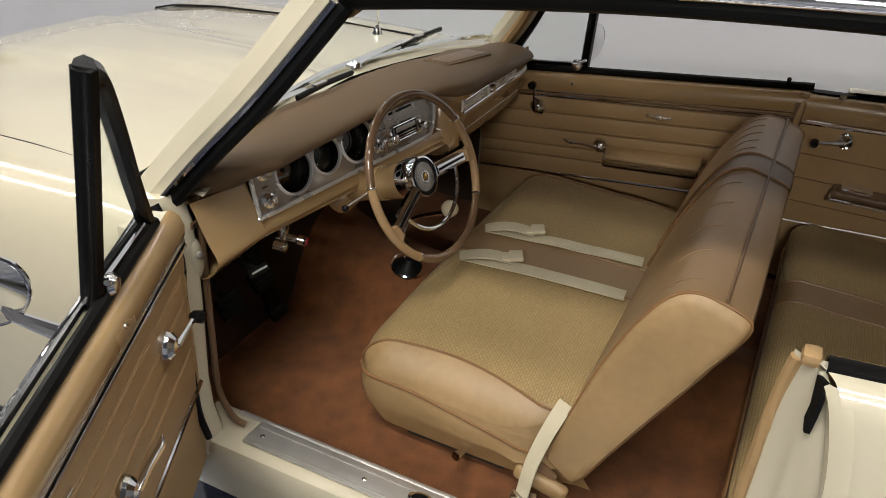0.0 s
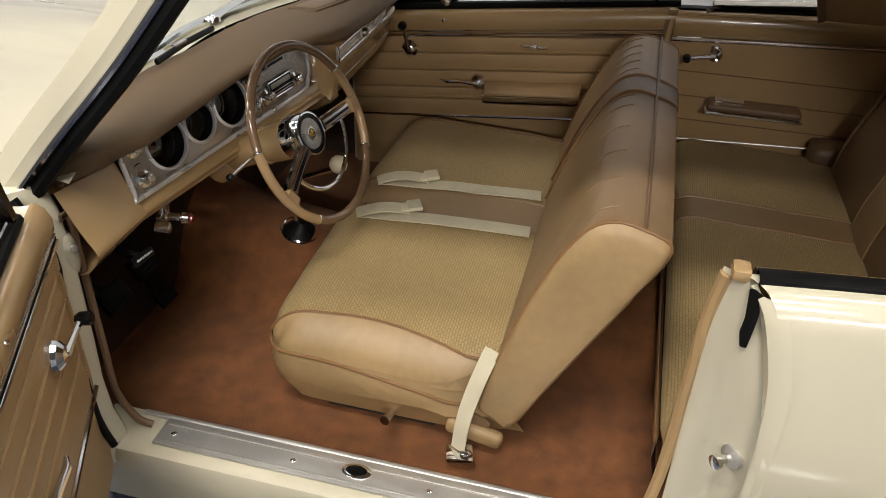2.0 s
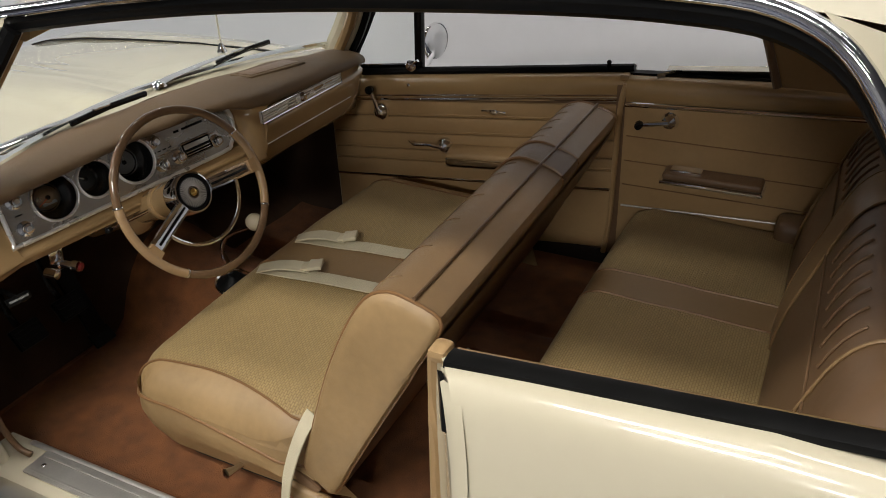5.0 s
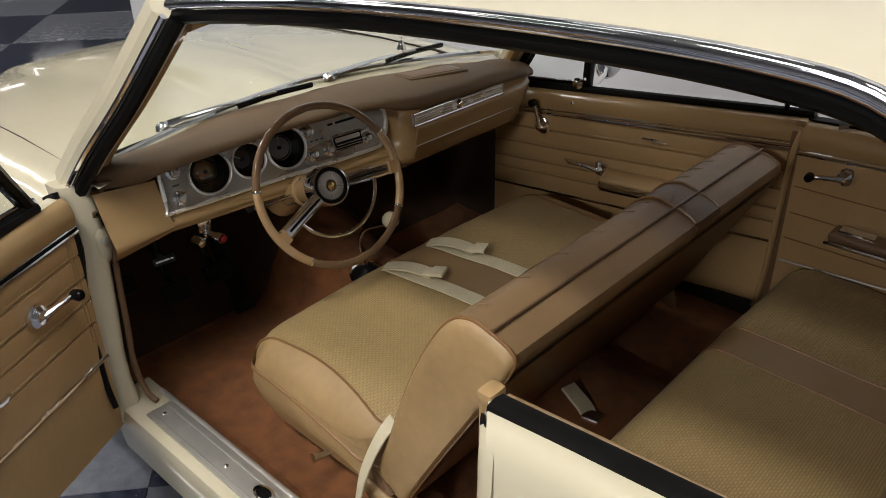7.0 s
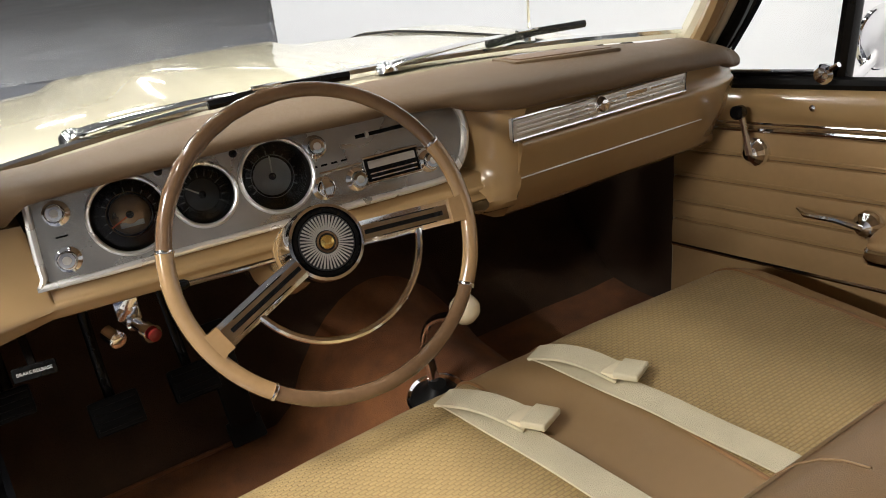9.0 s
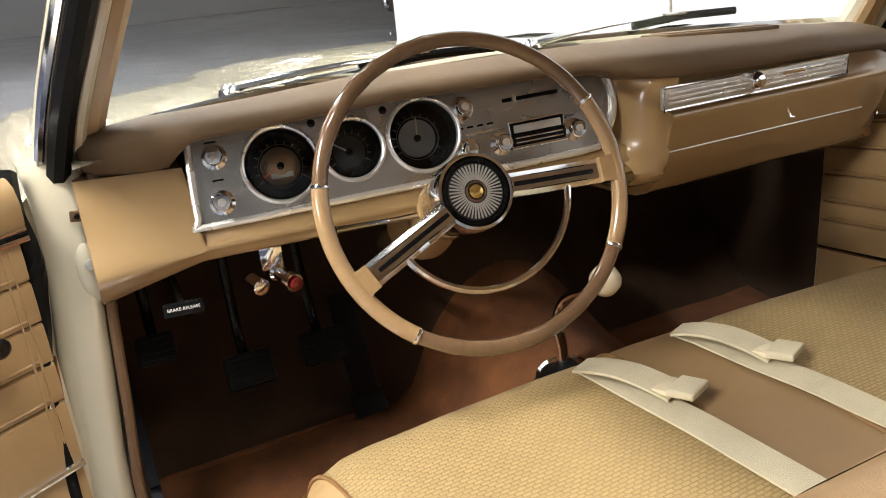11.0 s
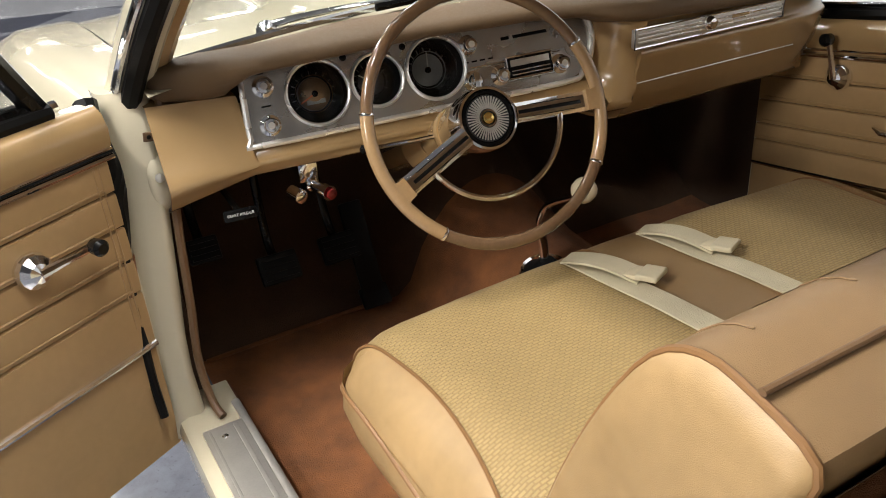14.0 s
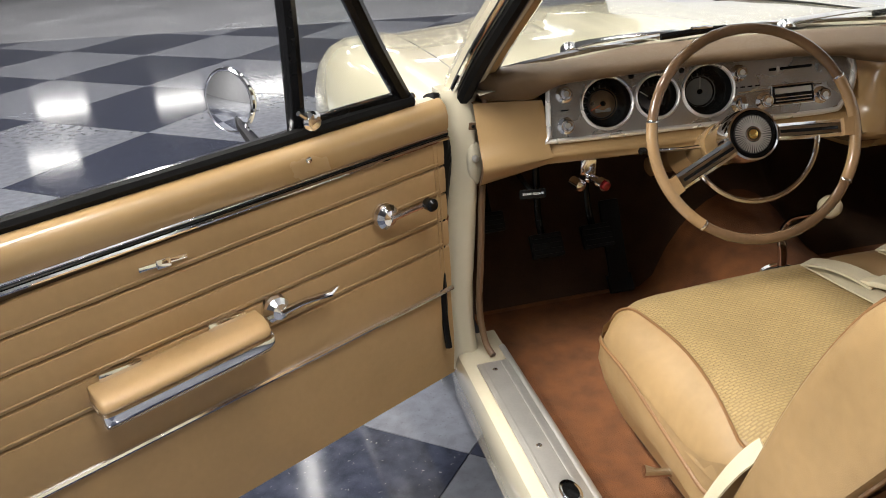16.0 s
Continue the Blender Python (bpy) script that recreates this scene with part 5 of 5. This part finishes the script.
def cushion_plan(x, y, x0, x1, y1, r=0.06):
    """Rounds the front corners of a cushion and tucks its sides in behind the backrest."""
    for side, xc in ((-1, x0 + r), (1, x1 - r)):
        a, b = (x - xc) * side, y - (y1 - r)
        if a > 0 and b > 0:
            k = max(a, b) / math.hypot(a, b)
            return xc + side * a * k, y1 - r + b * k
    back = min(1, max(0, (y1 - 0.42 - y) / 0.10))
    near = max(0, 1 - min(x - x0, x1 - x) / 0.2)
    return x + (0.034 if x < (x0 + x1) / 2 else -0.034) * back * back * (3 - 2 * back) * near, y


def cushion_piece(xa, xb, ya, yb, spec, nx=14, ny=20):
    x0, x1, y0, y1, z0, crown, r, rf = spec
    g = []
    for i in range(nx + 1):
        row = []
        for j in range(ny + 1):
            t = j / ny
            y = ya + (yb - ya) * (1 - (1 - t) ** 1.6)
            ea, eb = (q(y) if callable(q) else q for q in (xa, xb))
            x = ea + (eb - ea) * i / nx
            row.append((*cushion_plan(x, y, x0, x1, y1), cushion_top(x, y, *spec)))
        g.append(row)
    return loft(g)


FS = (-0.602, 0.610, -0.80, -0.232, 0.592, 0.022, 0.12, 0.085)


def near_seam(y):
    return max(-0.598, -0.53 - 0.025 * min(1.3, ((y + 0.45) / 0.2) ** 2))


XS = (-0.602, near_seam, -0.105, 0.045, 0.495, 0.610)
for k, (xa, xb) in enumerate(zip(XS, XS[1:])):
    mat = (SEATVINYL, CLOTH, BAND, CLOTH, SEATVINYL)[k]
    nm = ("bolster", "cloth_insert", "center_panel", "cloth_insert", "bolster")[k]
    part(nm, cushion_piece(xa, xb, -0.80, -0.232, FS, nx=12), mat, seat, ("smooth tan vinyl bolster", "woven gold cloth cushion insert", "plain brown vinyl centre panel")[(0, 1, 2, 1, 0)[k]])
for seam in XS[1:-1]:
    xs = seam if callable(seam) else (lambda y, c=seam: c)
    part("seam_piping", tube([(xs(y), y, cushion_top(xs(y), y, *FS) + 0.001) for y in [-0.79 + 0.556 * (1 - (1 - j / 24) ** 1.6) for j in range(25)]], 0.0032, 6), PIPING, seat)
edge = [(-0.572, -0.79), (-0.573, -0.755), (-0.586, -0.705), (-0.599, -0.655), (-0.602, -0.6), (-0.602, -0.4), (-0.601, -0.297)] + [(-0.602 + 0.06 - 0.06 * math.cos(t), -0.289 + 0.057 * math.sin(t)) for t in (0.4, 0.8, 1.2, 1.57)]
edge = edge + [(-0.3, -0.231), (0.0, -0.230), (0.3, -0.231)] + [(-x + 0.008, y) for x, y in edge[::-1]]


def cush_edge_z(x, y):
    return cushion_top(min(0.6095, max(-0.6015, x)), min(-0.2325, y), *FS)


pl = [(x, y, 0.505 - 0.03 * max(0, (-0.35 - y)) / 0.45 - 0.035 * math.exp(-((y + 0.68) / 0.12) ** 2)) for x, y in edge]
part("cushion_piping", tube(curve_points(pl, 4), 0.0045, 8), PIPING, seat)
sk = []
for x, y, z in pl:
    sk.append([(x, y, z), (x + (0.004 if x > 0 else -0.004), y + 0.002, z - 0.04), (x * 0.985, y - 0.004, 0.41), (x * 0.95, y - 0.03, 0.352)])
part("cushion_skirt", loft(sk), SEATVINYL, seat, "tan vinyl cushion skirt")
up = []
for (x, y, z) in pl:
    zt = cush_edge_z(x, y)
    up.append([(x, y, z), (x, y, (z + zt) / 2), (x, y, zt + 0.002)])
part("cushion_border", loft(up), SEATVINYL, seat)
part("seat_base", box((-0.53, -0.73, 0.335), (0.55, -0.30, 0.40), 0.02), DARK, seat)
# Track coloured near-black so it sinks into the shade under the cushion.
part("seat_track", box((-0.565, -0.62, 0.335), (-0.54, -0.36, 0.365), 0.006), DARK, seat)
part("adjuster_lever", tube([(-0.565, -0.53, 0.378), (-0.605, -0.525, 0.382), (-0.628, -0.52, 0.387)], [0.007, 0.008, 0.012], 8), CHROME, seat, "chrome seat adjuster lever")

# backrest: outline in y and z, from bottom front round the top
BK = [(-0.700, 0.440), (-0.735, 0.56), (-0.780, 0.70), (-0.830, 0.815), (-0.878, 0.890), (-0.925, 0.915), (-0.975, 0.908), (-1.030, 0.885), (-1.022, 0.84), (-0.985, 0.775), (-0.965, 0.735), (-0.89, 0.60), (-0.825, 0.48), (-0.775, 0.390), (-0.735, 0.405)]


def flare(x, z):
    """The backrest is a little wider at its foot than at its top."""
    return 0.075 * (0.92 - z) * max(-1.0, min(1.0, x / 0.5))


def back_ring(x, grow=0.0):
    cy, cz = -0.87, 0.67
    pts = curve_points([(x, y - 0.016, z + 0.018) for y, z in BK], 3, loop=True)
    pts = [(cy + (p.y - cy) * (1 - grow), cz + (p.z - cz) * (1 - grow)) for p in pts]
    return [Vector((x + flare(x, z), y, z)) for y, z in pts]


X0, X1 = -0.552, 0.53
rings = []
NB = 40
for i in range(NB + 1):
    x = X0 + (X1 - X0) * i / NB
    e = min(x - X0, X1 - x)
    g = 0.012 * max(0, 1 - e / 0.05) ** 2
    rings.append(back_ring(x, g))
bk = part("backrest", loft(rings, closed=True, cap=False), BACKVINYL, seat, "tan vinyl backrest with stitched top roll")
for xe, sgn in ((X0, -1), (X1, 1)):
    caps = [back_ring(xe + sgn * d, g) for d, g in ((0.0, 0.012), (0.008, 0.03), (0.014, 0.10), (0.017, 0.3), (0.018, 0.6), (0.018, 0.95))]
    part("side_panel", loft(caps, closed=True, cap=True), SEATVINYL, bk, "smooth tan vinyl side panel")
    part("side_piping", tube(back_ring(xe, 0.010), 0.0040, 8, loop=True, up=(1, 0, 0)), PIPING, bk)


def back_surface(x, idx):
    """A point on the backrest skin at the idx-th outline node."""
    y, z = BK[idx]
    return Vector((x + flare(x, z), y - 0.016, z + 0.018))


part("top_piping", tube([back_surface(X0 + (X1 - X0) * k / 20, 6) + Vector((0, -0.004, 0.004)) for k in range(21)], 0.0035, 8), VINYL_D, bk)
for xc in (0.085, 0.195):
    part("band_seam", tube([p + Vector((0, 0.002, 0.002)) for p in back_ring(xc, -0.004)[3:26]], 0.004, 6), PIPING, bk)
bandr = [back_ring(0.085 + 0.11 * k / 8, -0.006 - 0.008 * math.sin(math.pi * k / 8))[2:27] for k in range(9)]
part("center_band", loft(bandr), VINYL_D, bk, "dark brown vinyl band over the backrest")
insr = [back_ring(-0.44 + 0.52 * k / 12, -0.004)[1:13] for k in range(13)]
part("back_insert", loft(insr), BAND, bk, "brown vinyl back insert")
insr = [back_ring(0.20 + 0.28 * k / 12, -0.004)[1:13] for k in range(13)]
part("back_insert", loft(insr), BAND, bk)
for k in range(17):
    x = -0.50 + 0.062 * k
    if 0.075 < x < 0.205 or (x < 0 and k % 2):
        continue
    rr = back_ring(x, -0.005)
    part("tuck_seam", tube(rr[11:16], 0.001, 5), BACKVINYL, bk)
part("back_panel", loft([[back_surface(x, i) + Vector((0, -0.006, 0.0)) for i in (8, 9, 10, 11, 12, 13)] for x in (-0.54, -0.2, 0.2, 0.53)]), VINYL_D, bk, "brown vinyl rear of the backrest")
part("hinge_arm", boxm(pose(-0.585, -0.70, 0.41, 35, 0, 0), (0.015, 0.10, 0.04), 0.008), VINYL_D, seat)
part("hinge_cover", boxm(pose(-0.592, -0.715, 0.372, 12, 0, 0), (0.03, 0.13, 0.045), 0.018, 3), SEATVINYL, seat, "tan seat hinge cover")

# ---- rear bench ----
rear = thing("rear_seat", "tan rear bench seat with woven gold cloth", "car seat")
rear.parent = car
RS = (-0.66, 0.72, -1.62, -1.09, 0.575, 0.02, 0.09, 0.07)
XR = (-0.66, -0.62, 0.115, 0.235, 0.68, 0.72)
for k, (xa, xb) in enumerate(zip(XR, XR[1:])):
    part(("bolster", "cloth_insert", "center_panel", "cloth_insert", "bolster")[k], cushion_piece(xa, xb, -1.62, -1.09, RS, nx=10), (SEATVINYL, CLOTH, BAND, CLOTH, SEATVINYL)[k], rear)
for x in XR[2:4]:
    part("seam_piping", tube([(x, y, cushion_top(x, y, *RS)) for y in [-1.6 + 0.508 * (1 - (1 - j / 20) ** 1.6) for j in range(21)]], 0.0035, 6), PIPING, rear)
part("cushion_piping", tube([(x, -1.088, 0.485 + 0.006 * math.sin(9 * x)) for x in [-0.63 + 1.26 * k / 16 for k in range(17)]], 0.005, 6), PIPING, rear)
part("cushion_front", loft([[(x, -1.09, 0.515), (x, -1.086, 0.45), (x, -1.11, 0.34)] for x in (-0.64, -0.3, 0, 0.3, 0.64)]), VINYL_D, rear)
rear_line = ((-1.56, 0.56), (-1.575, 0.66), (-1.62, 0.80), (-1.67, 0.93), (-1.73, 0.98), (-1.80, 0.955))


def rear_skin(x, out=0.0):
    e = max(0, 1 - min(x + 0.64, 0.64 - x) / 0.08) ** 2 * 0.03
    return [p + Vector((0, out, out * 0.5)) for p in curve_points([(x, y - e, z - (e if z > 0.9 else 0)) for y, z in rear_line], 4)]


part("rear_backrest", loft([rear_skin(-0.64 + 1.28 * i / 24) for i in range(25)]), VINYL_D, rear, "brown vinyl rear backrest")
part("back_band", loft([rear_skin(0.05 + 0.16 * k / 6, 0.004 + 0.004 * math.sin(math.pi * k / 6))[:18] for k in range(7)]), BAND, rear, "plain brown band down the rear backrest")
for x in (-0.45, 0.05, 0.21, 0.55):
    part("back_seam", tube(rear_skin(x, 0.003)[1:18], 0.0035, 6), BAND, rear)
part("roll_seam", tube([rear_skin(-0.6 + 1.2 * k / 20, 0.002)[9] for k in range(21)], 0.003, 6), VINYL_D, rear)
for x in (-0.40, -0.34, -0.28, -0.22, -0.16, -0.10, -0.04, 0.26, 0.31, 0.36, 0.41, 0.46, 0.51):
    part("back_tuck", tube(rear_skin(x, 0.002)[10:15], 0.003, 5), VINYL_D, rear)
part("arch_cover", box((0.60, -1.85, 0.34), (0.70, -1.5, 0.62), 0.03, 3), VINYL_D, rear)
part("arch_cover", box((-0.70, -1.85, 0.34), (-0.60, -1.5, 0.62), 0.03, 3), VINYL_D, rear)


# ---- seat belts ----
def lap_belt(x, lean, label):
    b = thing("seat_belt", label, "seat belt", "lap belts on the bench")
    zt = lambda yy, xx: cushion_top(xx, yy, *FS) + 0.006
    pts = []
    for k in range(15):
        t = k / 14
        y = -0.74 + 0.44 * t
        xx = x + lean * (1 - t) - 0.02 * t * t
        pts.append((xx, y, zt(y, xx)))
    part("webbing", ribbon(pts, (1, 0, 0), 0.048, 0.003), WEB, b, "cream woven belt webbing")
    fold = []
    for k in range(10):
        t = k / 9
        y = -0.30 - 0.125 * t
        xx = x - 0.02 + 0.06 * t - 0.015
        fold.append((xx, y, zt(y, xx) + 0.006 + 0.012 * math.sin(math.pi * t)))
    part("folded_tail", ribbon(fold, (0.9, 0.25, 0), 0.046, 0.004), WEB, b)
    cx, cy = x + 0.035, -0.435
    part("buckle_sleeve", boxm(pose(cx, cy, zt(cy, cx) + 0.014, -4, 4, 24), (0.052, 0.038, 0.011), 0.004, 3), WEB, b)
    part("buckle", boxm(pose(cx - 0.012, cy + 0.02, zt(cy, cx) + 0.011, -4, 4, 24), (0.046, 0.030, 0.008), 0.003), IVORY, b)
    return b


lap_belt(-0.135, 0.03, "cream lap belt laid over the driver cushion")
lap_belt(0.038, 0.05, "cream lap belt laid over the passenger cushion")
ob = thing("seat_belt", "cream outboard belt hanging to its floor anchor", "seat belt", "lap belts on the bench")
part("webbing", ribbon(curve_points([(-0.562, -0.738, 0.588), (-0.584, -0.727, 0.560), (-0.606, -0.712, 0.51), (-0.628, -0.697, 0.44), (-0.642, -0.69, 0.362)], 5), (0.5, 0.8, 0.3), 0.036, 0.003), WEB, ob, "cream woven belt webbing")
part("anchor", boxm(pose(-0.645, -0.695, 0.352, 0, 0, 15), (0.05, 0.06, 0.012), 0.006), CHROME, ob, "chrome belt anchor")
part("anchor_bolt", lathe(axes((-0.648, -0.71, 0.358), (0, 0, 1)), [(0.014, 0), (0.013, 0.008), (0.006, 0.012)], 12), CHROME, ob)
rbelt = thing("seat_belt", "folded cream belt lying in the rear footwell", "seat belt", "lap belts on the bench")
part("webbing", ribbon(curve_points([(-0.075, -0.85, 0.445), (-0.08, -0.875, 0.435), (-0.09, -0.91, 0.425), (-0.10, -0.93, 0.418)], 5), (1, 0.2, 0), 0.045, 0.008), WEB, rbelt)
part("buckle", boxm(pose(-0.105, -0.945, 0.418, 0, 10, 10), (0.045, 0.045, 0.014), 0.004), CHROME, rbelt)


# ---- blue coupe in the distance ----
def far_car(label, paint, at, turn):
    c = thing("car", label, "car", "cars across the showroom", at=at)
    c.rotation_euler = (0, 0, radians(turn))
    side = [(-2.1, 0.35), (-2.15, 0.6), (-2.05, 0.85), (-1.3, 0.95), (-0.75, 1.22), (0.25, 1.25), (0.75, 0.98), (1.5, 0.92), (1.95, 0.78), (2.05, 0.55), (2.0, 0.3), (1.75, 0.28), (1.0, 0.28), (-1.0, 0.28), (-1.8, 0.28)]
    rings = []
    for x, s, dz in ((-0.88, 0.94, 0.02), (-0.85, 0.985, 0.0), (-0.6, 1.0, 0.0), (0, 1.0, 0.02), (0.6, 1.0, 0.0), (0.85, 0.985, 0.0), (0.88, 0.94, 0.02)):
        rings.append([(x * (0.80 if z > 1.0 else 1.0), y * s, (z if z < 1 else z) * (1.0 if abs(x) < 0.7 or z < 1 else 0.97) + dz) for y, z in side])
    part("body", loft(rings, closed=True), paint, c, angle=30)
    for sx in (-1, 1):
        part("side_window", loft([[(sx * 0.725, y, z) for z in (0.99, 1.18)] for y in (-0.9, -0.6, 0.2, 0.5)]), BLACK, c)
        for y in (-1.35, 1.4):
            w = part("wheel", lathe(axes((sx * 0.84, y, 0.325), (sx, 0, 0)), [(0.2, -0.12), (0.30, -0.11), (0.325, -0.08), (0.325, 0.05), (0.30, 0.075), (0.19, 0.07)], 28), TYRE, c)
            part("rim", lathe(axes((sx * 0.90, y, 0.32), (sx, 0, 0)), [(0.19, 0.0), (0.18, 0.012), (0.15, 0.0), (0.07, 0.0), (0.06, 0.02), (0.02, 0.025)], 20), ALU, w)
            for k in range(5):
                t = 2 * math.pi * k / 5
                part("rim_spoke", boxm(axes((sx * 0.905, y + 0.11 * math.cos(t), 0.32 + 0.11 * math.sin(t)), (sx, 0, 0), (0, math.cos(t), math.sin(t))), (0.13, 0.045, 0.02), 0.008), ALU, w)
            part("arch", lathe(axes((sx * 0.85, y, 0.33), (sx, 0, 0)), [(0.36, -0.1), (0.36, 0.012), (0.345, 0.012), (0.345, -0.1)], 24, cap=False), BLACK, c)
    part("bumper", box((-0.86, 1.98, 0.36), (0.86, 2.07, 0.5), 0.03), CHROME, c)
    part("bumper", box((-0.86, -2.24, 0.36), (0.86, -2.14, 0.5), 0.03), CHROME, c)
    return c


far_car("blue coupe with polished five-spoke wheels on dark floor", BLUE, (4.0, 6.6, 0), -30.5)
far_car("dark car parked far across the showroom", DARK, (6.8, 12.0, 0), 70)

# ---- checker tiles, last ----
PITCH = 1.08
tile_mesh = {}
for key, mat in (("dark", TILE_D), ("light", TILE_L)):
    tile_mesh[key] = mesh_of("tile", box((-PITCH / 2 + 0.001, -PITCH / 2 + 0.001, -0.004), (PITCH / 2 - 0.001, PITCH / 2 - 0.001, 0.0), 0.0012, 1), mat, False)
turn = radians(50.0)
for i in range(-11, 12):
    for j in range(-11, 12):
        c = Matrix.Rotation(turn, 4, "Z") @ Vector((PITCH * i, PITCH * j, 0)) + Vector((-2.084, 6.109, 0.0))
        if 0.216 * (c.x + 1.96) + 0.976 * (c.y - 8.17) > 0.8 or c.x < -7.5 or c.x > 2.6 or c.y < -5.5:
            continue
        ob = new("tile", tile_mesh["dark" if (i + j) % 2 == 0 else "light"])
        ob.parent = floor
        ob.matrix_world = Matrix.Translation(c) @ Matrix.Rotation(turn, 4, "Z")
